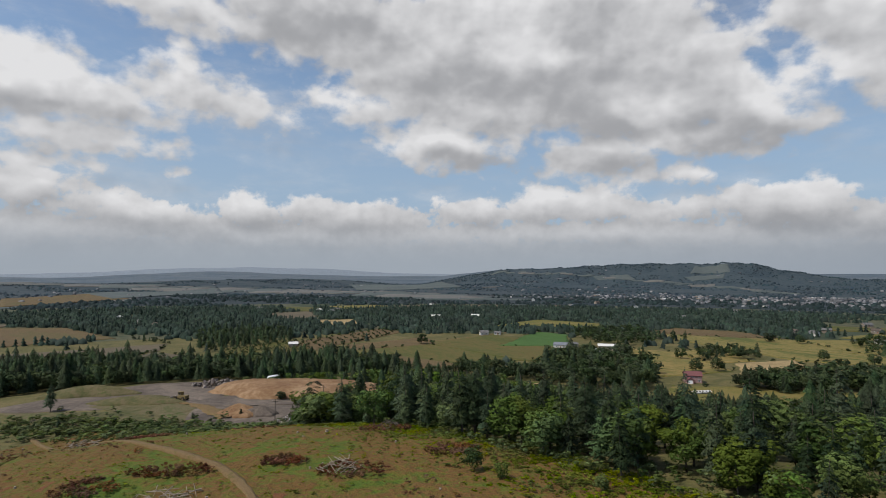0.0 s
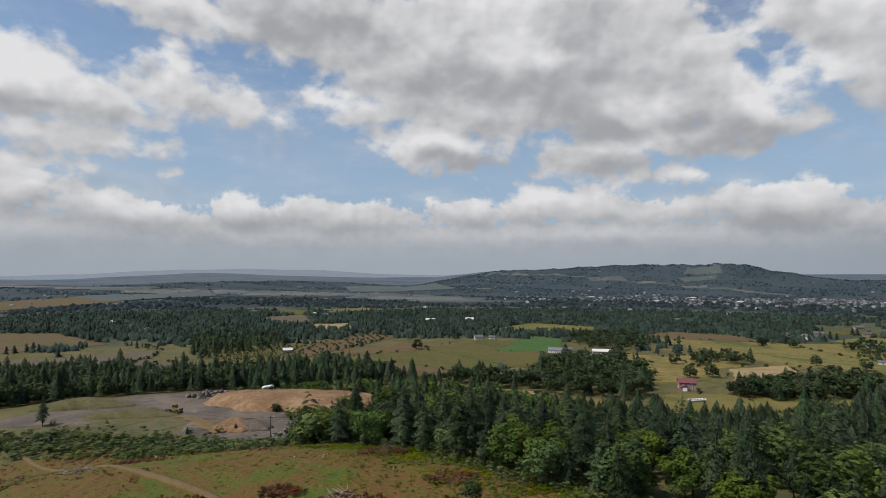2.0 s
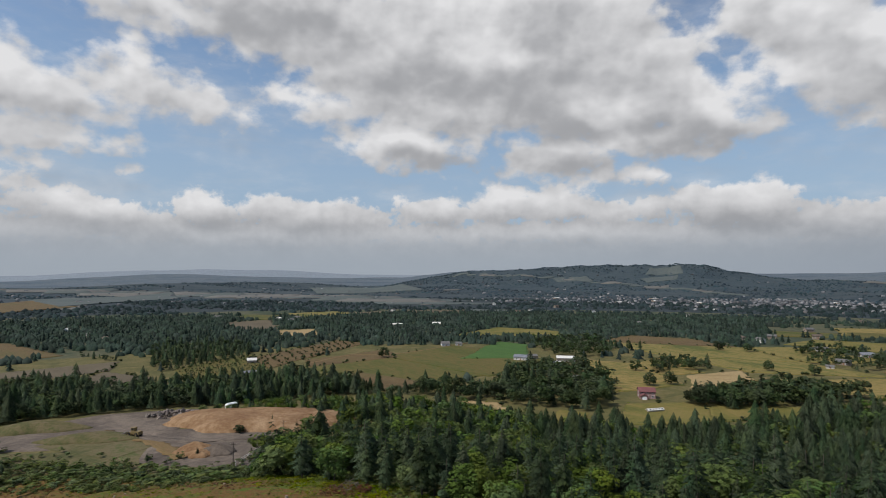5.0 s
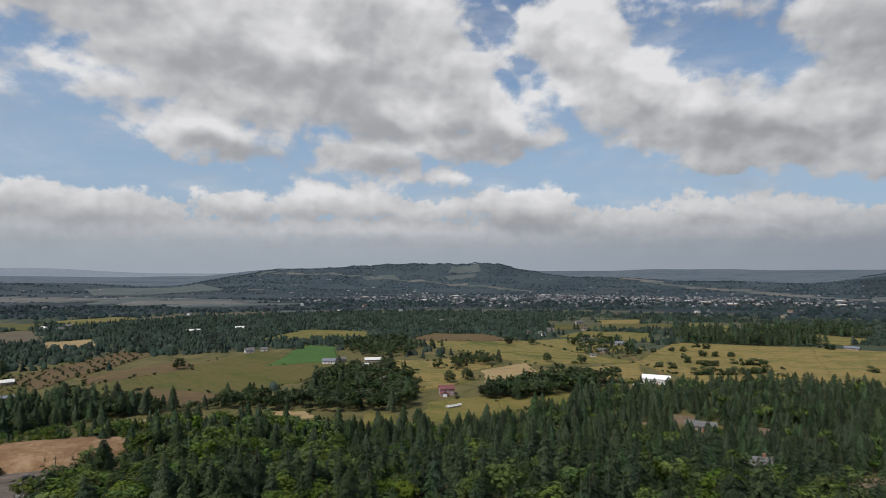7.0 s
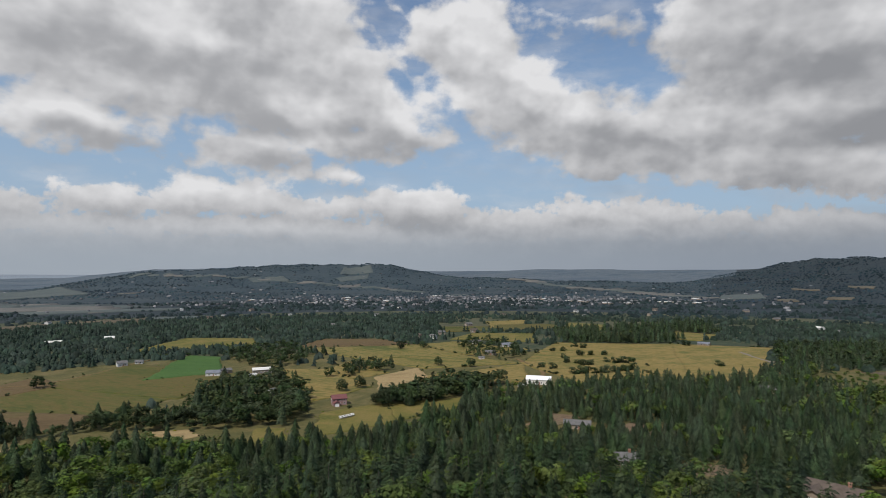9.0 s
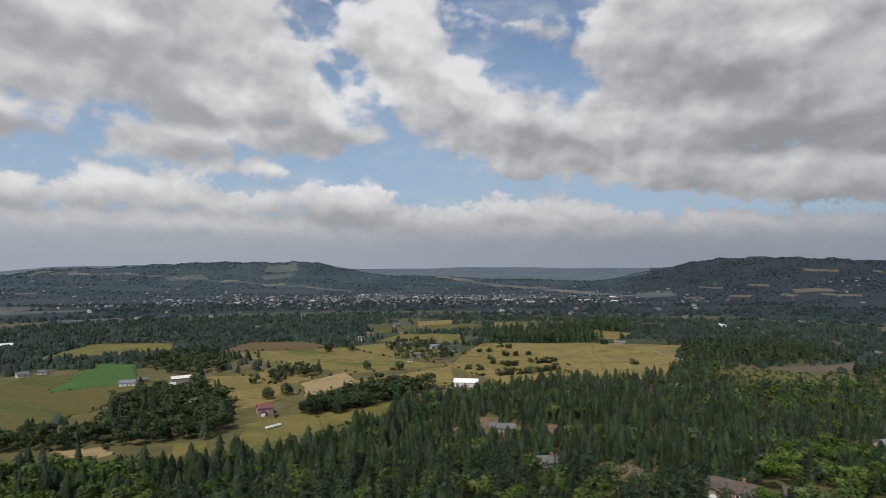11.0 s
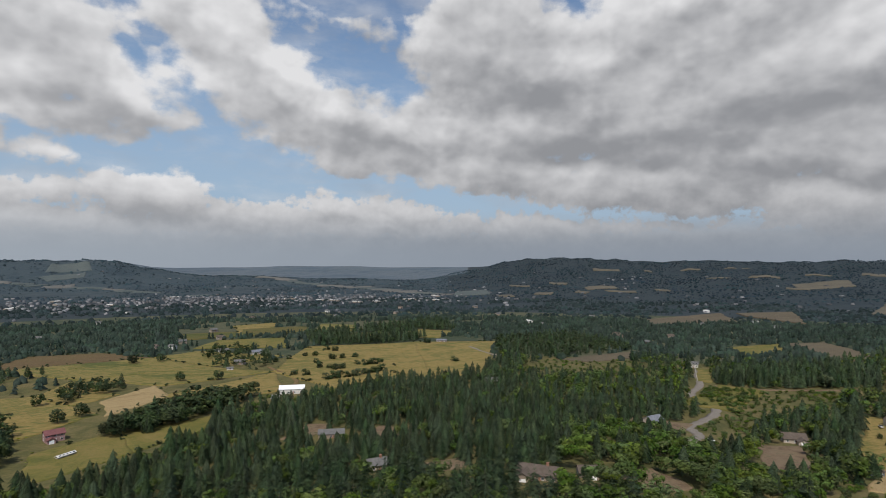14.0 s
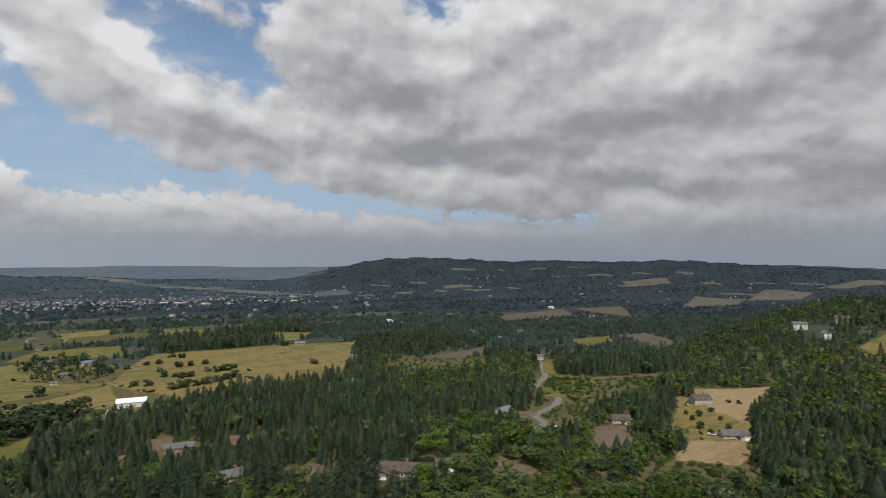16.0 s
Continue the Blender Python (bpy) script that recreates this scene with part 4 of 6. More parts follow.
# Woods in plan: outline, tree heights, share of conifers, spacing.
WOODS = [
    ([(-50, 300), (-31, 264), (-46, 235), (-50, 195), (-40, 160), (2, 108), (38, 72), (62, 36), (85, -20), (110, -140), (200, -260), (420, -260), (700, -420), (900, -300),
      (760, -120), (640, -40), (640, 110), (600, 190), (584, 255), (500, 240), (430, 252), (408, 290), (356, 302), (330, 300), (300, 318), (250, 315), (215, 298), (175, 286),
      (130, 286), (100, 272), (60, 285), (35, 315), (-10, 325)], (9.5, 14.0), None, 5.9),
    ([(-330, 230), (-205, 290), (-140, 314), (-97, 326), (-55, 372), (-12, 380), (-60, 425), (-98, 440), (-150, 400), (-190, 392), (-250, 425), (-330, 380)], (10, 15.5), 0.68, 5.2),
    ([(-100, 314), (-52, 362), (-5, 364), (-10, 325), (-50, 300)], (4, 7), 0.1, 5.5),
    ([(15, 375), (23, 396), (66, 390), (82, 452), (100, 472), (140, 506), (178, 500), (165, 440), (150, 380), (128, 340), (108, 322), (80, 335), (48, 350)], (10, 15), 0.15, 7.0),
    ([(170, 530), (150, 560), (146, 640), (197, 700), (235, 664), (231, 600), (200, 540)], (8, 13), 0.15, 9.0),
    ([(172, 338), (186, 350), (232, 366), (292, 372), (304, 345), (250, 330), (200, 322)], (12, 16), 0.2, 5.6),
    ([(205, 462), (225, 490), (245, 505), (270, 480), (265, 458), (235, 460), (212, 448)], (9, 13), 0.15, 7.0),
    ([(560, 470), (540, 505), (590, 580), (690, 560), (880, 520), (800, 440), (700, 428), (640, 425)], (12, 17), 0.85, 6.6),
    ([(590, 268), (712, 326), (840, 270), (780, 190), (720, 140), (600, 205)], (9, 13), 0.6, 8.0),
    ([(533, 32), (527, 6), (538, -24), (560, -90), (620, -95), (634, -36), (575, 27)], (12, 16), 0.97, 5.5),
    ([(-267, 624), (-202, 669), (-150, 590), (-185, 480), (-215, 500)], (9, 13), 0.8, 8.0),
    ([(365, 480), (385, 520), (430, 600), (480, 590), (470, 520), (425, 455), (385, 440)], (7, 12), 0.3, 10.0),
    ([(-420, 380), (-330, 390), (-320, 385), (-245, 430), (-250, 420), (-330, 360)], (6, 9), 0.5, 8.0),
    ([(-250, 500), (-262, 548), (-330, 600), (-320, 580), (-268, 530)], (5, 8), 0.3, 8.0),
    ([(-30, 372), (5, 392), (30, 408), (60, 395), (24, 396), (10, 375)], (7, 11), 0.4, 6.5),
]


def seeds(outline, step, seed, fields=FIELDS):
    """Places for trees inside an outline, clear of fields and yards."""
    rng = np.random.default_rng(seed)
    c = np.array(outline, float)
    x, y = np.meshgrid(np.arange(c[:, 0].min(), c[:, 0].max(), step), np.arange(c[:, 1].min(), c[:, 1].max(), step))
    x = (x + rng.uniform(-0.48, 0.48, x.shape) * step).ravel()
    y = (y + rng.uniform(-0.48, 0.48, y.shape) * step).ravel()
    keep = inside(x, y, c)
    x, y = x[keep], y[keep]
    keep = np.ones(len(x), bool)
    for f in fields:
        keep &= ~inside(x, y, f)
    for cx, cy, r in OPEN_SPOTS:
        keep &= np.hypot(x - cx, y - cy) > r
        t = np.clip(((x - cx) * (EYE_X - cx) + (y - cy) * (EYE_Y - cy)) / math.hypot(EYE_X - cx, EYE_Y - cy), 0, r + (20 if r > 16 else 5))
        keep &= np.hypot(x - cx - t * (EYE_X - cx) / math.hypot(EYE_X - cx, EYE_Y - cy), y - cy - t * (EYE_Y - cy) / math.hypot(EYE_X - cx, EYE_Y - cy)) > r * 0.55
    for line, width in ROADS:
        for (x0, y0), (x1, y1) in zip(line, line[1:]):
            t = np.clip(((x - x0) * (x1 - x0) + (y - y0) * (y1 - y0)) / ((x1 - x0) ** 2 + (y1 - y0) ** 2), 0, 1)
            keep &= np.hypot(x - x0 - t * (x1 - x0), y - y0 - t * (y1 - y0)) > width * 0.5 + 3.5
    return x[keep], y[keep], rng


def fir_share(x, y):
    """How many of the trees of the large wood are conifers, by place."""
    d, az = np.hypot(x, y), np.degrees(np.arctan2(x, y))
    s = np.full(len(x), 0.88)
    s[(az > 74) & (d < 340)] = 0.25
    s[(az > 98) & (d < 340)] = 0.5
    s[(az > 92) & (d >= 340)] = 0.8
    s[(az < 14) & (d > 150)] = 0.5
    s[(d < 128) & (az < 60)] = 0.66
    s[(az > 68) & (d > 430)] = 0.5
    return s


ROADS = []


def road(name, label, key, line, width, lift=0.0):
    """A road or track: a strip along a bending line, on the ground."""
    p = np.array(line, float)
    for _ in range(3):
        mid = np.empty((2 * len(p) - 2, 2))
        mid[0::2], mid[1::2] = 0.75 * p[:-1] + 0.25 * p[1:], 0.25 * p[:-1] + 0.75 * p[1:]
        p = np.vstack([p[:1], mid, p[-1:]])
    along = np.gradient(p, axis=0)
    along /= np.linalg.norm(along, axis=1)[:, None]
    side = np.stack([-along[:, 1], along[:, 0]], -1)
    rng = np.random.default_rng(len(ROADS) + 3)
    cols = [p + side * (width * w * (1 + 0.3 * rng.normal(0, 1, (len(p), 1)).clip(-1, 1))) for w in (0.53, 0.5, 0.2, -0.2, -0.5, -0.53)]
    v = []
    for k, c in enumerate(cols):
        z = height(c[:, 0], c[:, 1]) + 0.2 + 0.0003 * np.hypot(c[:, 0], c[:, 1]) + lift - (0.9 if k in (0, 5) else 0)
        v.append(np.column_stack([c, z]))
    n = len(p)
    f = [[k * n + i, (k + 1) * n + i, (k + 1) * n + i + 1, k * n + i + 1] for k in range(5) for i in range(n - 1)]
    ob = new(name, mesh_of(name, np.vstack(v), f, [M[key]], None, True))
    tagged(ob, label, "road", kind="structure")
    ROADS.append(([tuple(q) for q in line], width))


road("dirt_track", "brown dirt track bending over the logged hilltop", "track", [(-140, 195), (-80, 135), (-61, 114), (-44, 100), (-34, 91), (-25, 78), (-18, 58), (-14, 34)], 1.4, 0.5)
road("road", "grey gravel road winding past houses", "asphalt", [(300, 20), (330, 26), (352, 22), (372, 34), (400, 24), (436, 19), (460, 34), (480, 46), (523, 40), (575, 50), (610, 52)], 6.0)
road("drive", "pale drive through dry meadow", "track", [(330, 345), (363, 358), (382, 399), (400, 440)], 4.0)
road("road", "grey road beside the golden meadow", "asphalt", [(590, 262), (605, 290), (640, 330)], 4.0)
road("verge", "pale bare verge along a row of firs", "soil", [(527, 30), (521, 6), (531, -24), (552, -86)], 5.0)
road("haul_road", "pale haul road through the quarry", "track", [(-135, 262), (-112, 250), (-95, 232), (-80, 215)], 7.0, 0.15)
road("haul_road", "pale haul road below the earth mound", "gravel", [(-112, 250), (-88, 236), (-52, 246), (-30, 262)], 5.0, 0.2)
road("farm_track", "thin track along the crop field", "track", [(-84, 520), (-50, 580), (-12, 560), (80, 664)], 3.0)


models = tree_models()
tops = {key: 0 for key in models}


def plant_woods():
    low = {"fir": Stuff(), "leaf": Stuff(), "leafdark": Stuff()}
    fine = {"fir": [fir_parts(np.random.default_rng(k), 12, 6) for k in range(5)], "leaf": [leaf_parts(np.random.default_rng(k), 10, 46, 0.04) for k in range(5)]}
    rough_ = {"fir": [fir_low(np.random.default_rng(k), 6) for k in range(6)], "leaf": [leaf_parts(np.random.default_rng(k), 9, 26, 0.052) for k in range(6)]}
    poor = {"fir": [fir_low(np.random.default_rng(k), 4, 7) for k in range(6)], "leaf": [leaf_parts(np.random.default_rng(k), 6, 12, 0.08) for k in range(6)]}
    for number, (outline, (h0, h1), share, step) in enumerate(WOODS):
        x, y, rng = seeds(outline, step, 11 + number, [] if number in (5, 6, 11) else FIELDS)
        bare = np.zeros(len(x), bool)
        for area in SCRUB:
            bare |= inside(x, y, area)
        shares = fir_share(x, y) if share is None else np.full(len(x), share)
        for i in np.argsort(np.hypot(x, y)):
            d, az = math.hypot(x[i], y[i]), math.degrees(math.atan2(x[i], y[i]))
            if az > 117 or (d > 520 and share is None and rng.random() < 0.35):
                continue
            z = float(height(x[i], y[i])) - 0.3
            fir = rng.random() < shares[i]
            key = "fir" if fir else "leaf"
            h = rng.uniform(h0, h1) * (1 if fir else 0.78) * (1 + 0.2 * max(-1.6, min(1.8, rng.normal())))
            turn = rng.uniform(0, 360)
            if number == 0 and az > 20 and rng.random() < (0.14 if fir else 0.3):
                continue
            if bare[i]:
                low["leaf"].put(fine["leaf"][rng.integers(5)], x[i], y[i], z - 0.8, rng.uniform(4, 7), turn, rng.uniform(2.5, 4.5))
                continue
            if number == 0 and tops[key] < (290 if fir else 150) and -14 < az < 118:
                s = h * rng.uniform(0.9, 1.25) * (0.9 if fir else 1.3)
                copy_thing(models[key][rng.integers(4)], pose(x[i], y[i], z, rng.normal(0, 2), rng.normal(0, 2), turn) @ Matrix.Diagonal((s, s, h, 1)))
                tops[key] += 1
                continue
            model = (fine if d < 240 else rough_ if d < 400 else poor)[key][rng.integers(5)]
            if not fir and 0 < number and number != 2:
                key = "leafdark"
            low[key].put(model, x[i], y[i], z, h * rng.uniform(0.85, 1.25) * (1.1 if fir else 1.35), math.radians(turn), h)
    for k, lot in enumerate(([(432, 8), (446, 44), (534, 30), (522, -4)], [(470, -40), (530, -30), (545, -70), (480, -66)], [(330, -36), (372, -40), (376, -50), (328, -52)])):
        x, y, rng = seeds(lot, 5.5 if k else 3.9, 400 + k, [])
        for i in range(len(x)):
            if rng.random() < 0.75:
                low["leaf"].put(rough_["leaf"][rng.integers(5)], x[i], y[i], float(height(x[i], y[i])) - 0.9, rng.uniform(4.5, 8), rng.uniform(0, 6.28), rng.uniform(2.5, 5))
    low["fir"].finish("fir_woods", "dense dark fir woods on slopes and valley floor", "woods", [M["fir"]])
    low["leaf"].finish("leafy_woods", "bright green broadleaf woods on the slopes", "woods", [M["leaf"]])
    low["leafdark"].finish("oak_woods", "dark green oak woods on the valley floor", "woods", [M["leafdark"]])
    mid = {"fir": Stuff(), "leaf": Stuff()}
    kinds3 = {"fir": [fir_low(np.random.default_rng(k), 3, 6) for k in range(5)], "leaf": [clump(np.random.default_rng(k)) for k in range(5)]}
    for lo, hi, step, thin in ((380, 640, 16.0, 0.75), (640, 1150, 8.5, -0.6)):
        x, y, rng = seeds([(-900, 0), (-900, 1200), (1200, 1200), (1200, -300), (500, -300)], step, int(lo))
        d, az = np.hypot(x, y), np.degrees(np.arctan2(x, y))
        clumps = np.sin(x / 61 + 1) * np.sin(y / 53) + 0.6 * np.sin(x / 23 + y / 31) + rng.normal(0, 0.35, len(x))
        limit = thin + np.where((az > 34) & (az < 64), 0.75, np.where(d > 700, -0.9, -0.5)) + np.where(d < 700, 0.5, 0.0)
        keep = (d > lo) & (d <= hi) & (clumps > limit) & (az > -48)
        for wood in WOODS:
            keep &= ~inside(x, y, wood[0])
        for i in np.flatnonzero(keep):
            key = "fir" if rng.random() < 0.4 else "leaf"
            h = rng.uniform(7, 12) if key == "fir" else rng.uniform(5, 9)
            mid[key].put(kinds3[key][rng.integers(5)], x[i], y[i], float(height(x[i], y[i])) - 0.5, h * 1.3, rng.uniform(0, 6.28), h)
    mid["fir"].finish("valley_firs", "dark fir rows on the valley floor", "woods", [M["midwood"]])
    mid["leaf"].finish("valley_oaks", "dark broadleaf woods and hedges on the valley floor", "woods", [M["midwood"]])
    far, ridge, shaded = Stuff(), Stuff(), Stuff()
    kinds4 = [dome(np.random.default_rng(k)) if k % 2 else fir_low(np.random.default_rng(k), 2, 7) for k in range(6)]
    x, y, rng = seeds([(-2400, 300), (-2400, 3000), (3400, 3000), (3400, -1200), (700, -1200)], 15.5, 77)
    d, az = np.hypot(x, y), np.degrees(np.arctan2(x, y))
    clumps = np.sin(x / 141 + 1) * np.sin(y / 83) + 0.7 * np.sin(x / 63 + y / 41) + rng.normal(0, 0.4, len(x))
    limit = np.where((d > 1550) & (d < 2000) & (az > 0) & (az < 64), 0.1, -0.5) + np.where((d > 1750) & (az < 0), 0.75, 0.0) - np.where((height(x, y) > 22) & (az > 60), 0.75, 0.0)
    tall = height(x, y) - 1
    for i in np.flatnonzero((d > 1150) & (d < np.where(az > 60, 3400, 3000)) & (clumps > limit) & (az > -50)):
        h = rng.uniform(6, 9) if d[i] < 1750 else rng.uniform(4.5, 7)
        # Beyond 1750 m trees take the haze-toned colour, on the ridge the shaded one.
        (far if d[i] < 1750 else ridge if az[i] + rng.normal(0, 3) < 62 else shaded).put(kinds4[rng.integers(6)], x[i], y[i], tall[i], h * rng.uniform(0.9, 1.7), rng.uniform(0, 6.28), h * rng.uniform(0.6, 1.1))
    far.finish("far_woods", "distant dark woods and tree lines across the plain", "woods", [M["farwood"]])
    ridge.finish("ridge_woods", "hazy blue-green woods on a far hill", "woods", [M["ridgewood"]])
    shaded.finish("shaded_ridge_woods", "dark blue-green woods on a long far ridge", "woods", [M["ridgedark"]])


plant_woods()


# ---- buildings ----
def box(bm, x0, x1, y0, y1, z0, z1):
    v = [bm.verts.new(p) for p in ((x0, y0, z0), (x1, y0, z0), (x1, y1, z0), (x0, y1, z0), (x0, y0, z1), (x1, y0, z1), (x1, y1, z1), (x0, y1, z1))]
    for f in ((3, 2, 1, 0), (4, 5, 6, 7), (0, 1, 5, 4), (1, 2, 6, 5), (2, 3, 7, 6), (3, 0, 4, 7)):
        bm.faces.new([v[i] for i in f])


def boxes(*rows):
    bm = bmesh.new()
    for row in rows:
        box(bm, *row)
    return bm


def gable_wall(w, d, h, rise):
    """Walls of a house with gable ends along x."""
    bm = bmesh.new()
    v = [bm.verts.new(p) for p in ((-w, -d, -1.5), (w, -d, -1.5), (w, d, -1.5), (-w, d, -1.5), (-w, -d, h), (w, -d, h), (w, d, h), (-w, d, h), (-w, 0, h + rise), (w, 0, h + rise))]
    for f in ((0, 1, 5, 4), (2, 3, 7, 6), (1, 2, 6, 9, 5), (3, 0, 4, 8, 7), (3, 2, 1, 0), (4, 5, 9, 8), (6, 7, 8, 9)):
        bm.faces.new([v[i] for i in f])
    return bm


def gable_roof(w, d, h, rise, over=0.5, thick=0.22):
    """Two roof slabs with eaves, meeting in a ridge."""
    bm = bmesh.new()
    k = rise / d
    e, y = w + over, d + over
    low = h - k * over
    a = [(-y, low), (0, h + rise), (y, low)]
    v = []
    for x in (-e, e):
        for yy, zz in a:
            v.append((bm.verts.new((x, yy, zz + 0.03)), bm.verts.new((x, yy, zz + 0.03 + thick))))
    for i in (0, 1):
        j = i + 1
        l0, l1, r0, r1 = v[i], v[j], v[i + 3], v[j + 3]
        bm.faces.new((l0[1], r0[1], r1[1], l1[1]))
        bm.faces.new((l0[0], l1[0], r1[0], r0[0]))
        bm.faces.new((l0[0], l0[1], l1[1], l1[0]))
        bm.faces.new((r0[0], r1[0], r1[1], r0[1]))
    for i in (0, 2):
        bm.faces.new((v[i][0], v[i + 3][0], v[i + 3][1], v[i][1]))
    bmesh.ops.recalc_face_normals(bm, faces=bm.faces)
    return bm


def window(house_, x, z, w, h, face, along="y"):
    """A window set into a wall: frame, with a pane in it."""
    def at(x0, x1, lo, hi, z0, z1):
        s = -1 if face < 0 else 1
        a, b = face + s * lo, face + s * hi
        a, b = min(a, b), max(a, b)
        return (x0, x1, a, b, z0, z1) if along == "y" else (a, b, x0, x1, z0, z1)
    frame_ = part("window", boxes(at(x - w / 2, x + w / 2, 0.0, 0.08, z, z + 0.12), at(x - w / 2, x + w / 2, 0.0, 0.08, z + h - 0.12, z + h),
                                  at(x - w / 2, x - w / 2 + 0.12, 0.0, 0.08, z + 0.12, z + h - 0.12), at(x + w / 2 - 0.12, x + w / 2, 0.0, 0.08, z + 0.12, z + h - 0.12)), M["white"], house_)
    part("pane", boxes(at(x - w / 2 + 0.12, x + w / 2 - 0.12, 0.005, 0.03, z + 0.12, z + h - 0.12)), M["glass"], frame_)


def house(name, label, x, y, turn, w, d, h, rise, wall, roof, windows=3, chimney=False, floors=1, door=True, category="house", wing=None, lift=0.0):
    """A gabled building at a place; turn: degrees; its long front looks to local -y."""
    root = thing(name, label, category, pose(x, y, float(height(x, y)) + lift, 0, 0, turn))
    w, d = w / 2, d / 2
    part("wall", gable_wall(w, d, h, rise), M[wall], root)
    part("roof", gable_roof(w, d, h, rise), M[roof], root)
    for k in range(windows):
        wx = -w + 2 * w * (k + 0.5) / windows
        for level in range(floors):
            window(root, wx, 0.9 + 2.6 * level, 1.3, 1.25, -d)
            if k == 0:
                window(root, 0.0, 0.9 + 2.6 * level, 1.2, 1.25, -w, "x")
    if door:
        ob = part("door", boxes((w * 0.12 - 0.5, w * 0.12 + 0.5, -d - 0.06, -d, 0, 2.05)), M["brick"], root, "brown front door")
        part("handle", boxes((w * 0.12 + 0.3, w * 0.12 + 0.42, -d - 0.12, -d - 0.06, 1.0, 1.06)), M["greyroof"], ob)
    if chimney:
        part("chimney", boxes((w * 0.4 - 0.5, w * 0.4 + 0.5, -0.5, 0.5, h * 0.5, h + rise + 1.2), (w * 0.4 - 0.6, w * 0.4 + 0.6, -0.6, 0.6, h + rise + 1.2, h + rise + 1.4)), M["brick"], root, "brick chimney")
    if wing:
        wx, wy, ww, wd, wh, wr = wing
        bm = gable_wall(ww / 2, wd / 2, wh, wr)
        bmesh.ops.transform(bm, matrix=pose(wx, wy, 0.004, 0, 0, 90), verts=bm.verts)
        part("wing_wall", bm, M[wall], root)
        bm = gable_roof(ww / 2, wd / 2, wh, wr)
        bmesh.ops.transform(bm, matrix=pose(wx, wy, 0.004, 0, 0, 90), verts=bm.verts)
        part("wing_roof", bm, M[roof], root)
        part("garage_door", boxes((wx - 1.3, wx + 1.3, wy - ww / 2 - 0.05, wy - ww / 2, 0, 2.2)), M["white"], root, "pale garage door")
    return root


house("farm_shed", "long white farm building with pale metal roof", 152, 515, -12, 17, 9, 3.8, 1.5, "tan", "offwhite", 6, category="barn")
house("farm_shed", "grey farm shed beside a white barn", 112, 528, -25, 12, 8, 3.2, 1.8, "offwhite", "slate", 2, category="shed")
house("farm_shed", "low grey farm shed under trees", 124, 534, 10, 9, 7, 3.0, 1.5, "tan", "greyroof", 1, category="shed")
house("barn", "red-roofed barn with pink walls beside trees", 160, 360, -14, 10, 8, 4.6, 2.0, "pink", "redroof", 3, floors=2, category="barn", wing=(-2.5, -5.5, 5, 4, 2.4, 1.2))
house("greenhouse", "long low white greenhouse beside a barn", 148, 321, 12, 10, 2.2, 1.3, 0.5, "cream", "offwhite", 5, door=False, category="greenhouse")
house("cabin", "small grey-roofed cabin half hidden by oaks", 132, 422, 30, 7, 5.5, 2.6, 1.5, "offwhite", "greyroof", 2, category="cabin")
house("arena", "wide hall with a bright white metal roof", 328, 333, -48, 20, 13, 4.0, 2.0, "offwhite", "white", 4, category="hall")
house("house", "grey-roofed house at the edge of fir woods", 446, 205, -60, 13, 8, 3.0, 1.9, "tan", "greyroof", 3)
house("house", "long dark-roofed house among firs", 247, 217, -50, 15, 8, 2.8, 1.8, "tan", "greyroof", 3)
house("house", "small grey-roofed house among firs", 204, 150, -35, 10, 8, 2.8, 2.2, "tan", "greyroof", 2, chimney=True)
house("house", "rambling brown-roofed house with a chimney among trees", 209, 69, -80, 17, 10, 2.8, 2.4, "tan", "brownroof", 4, chimney=True, wing=(-5, -6, 8, 7, 2.7, 1.8))
house("garage", "brown-roofed garage beside a house", 223, 52, -60, 10, 7, 2.6, 1.8, "tan", "brownroof", 1, category="garage", wing=(0, -4, 5, 4, 2.2, 1.2))
house("house", "white gabled house with a blue-grey roof", 371, 53, -28, 11, 9, 2.6, 2.8, "cream", "slate", 2)
house("house", "cream house with brown roof and porch among firs", 368, -24, -75, 12, 8, 2.8, 2.4, "cream", "brownroof", 3, wing=(3, -5, 6, 5, 2.4, 1.4))
house("house", "white house beyond a fenced yard", 620, 58, -85, 9, 7, 3.6, 2.0, "offwhite", "greyroof", 3, floors=2)
house("farmhouse", "two-storey cream farmhouse with brown-grey roof and chimney", 438, -82, -68, 13, 9, 4.2, 2.8, "cream", "brownroof", 3, chimney=True, floors=2)
house("bungalow", "cream bungalow with a gabled garage beside a hay field", 351, -88, -78, 15, 8, 2.5, 2.1, "cream", "greyroof", 3, wing=(4.5, -4.5, 6, 7, 2.6, 1.8))
house("shed", "small dark-roofed shed on dry grass", 316, -55, -60, 6.5, 4, 2.3, 0.9, "slate", "brownroof", 2, category="shed")
house("hill_house", "large grey hillside house behind trees", 704, -223, -95, 14, 10, 6.5, 2.2, "offwhite", "greyroof", 3, floors=2, lift=1)
house("hill_house", "white hillside house with a terrace", 642, -231, -110, 11, 8, 5.0, 2.0, "white", "greyroof", 3, floors=2, lift=1)
house("hill_house", "broad low-roofed hilltop house", 690, -262, -100, 18, 11, 5.0, 2.4, "tan", "brownroof", 4, floors=2, lift=1)
house("farmhouse", "white farmhouse beside the crop field", 48, 635, 8, 9, 7, 3.0, 2.2, "offwhite", "greyroof", 2)
house("outbuilding", "white outbuilding beside a farmhouse", 64, 640, -20, 7, 5, 2.4, 1.4, "offwhite", "greyroof", 2, category="shed")
house("barn", "long pale barn in dry fields", -10, 872, -5, 18, 9, 3.2, 1.6, "tan", "offwhite", 4, category="barn")
house("barn", "pale barn beside a yellow meadow", 53, 881, -10, 12, 8, 3.4, 2.0, "tan", "offwhite", 3, category="barn")
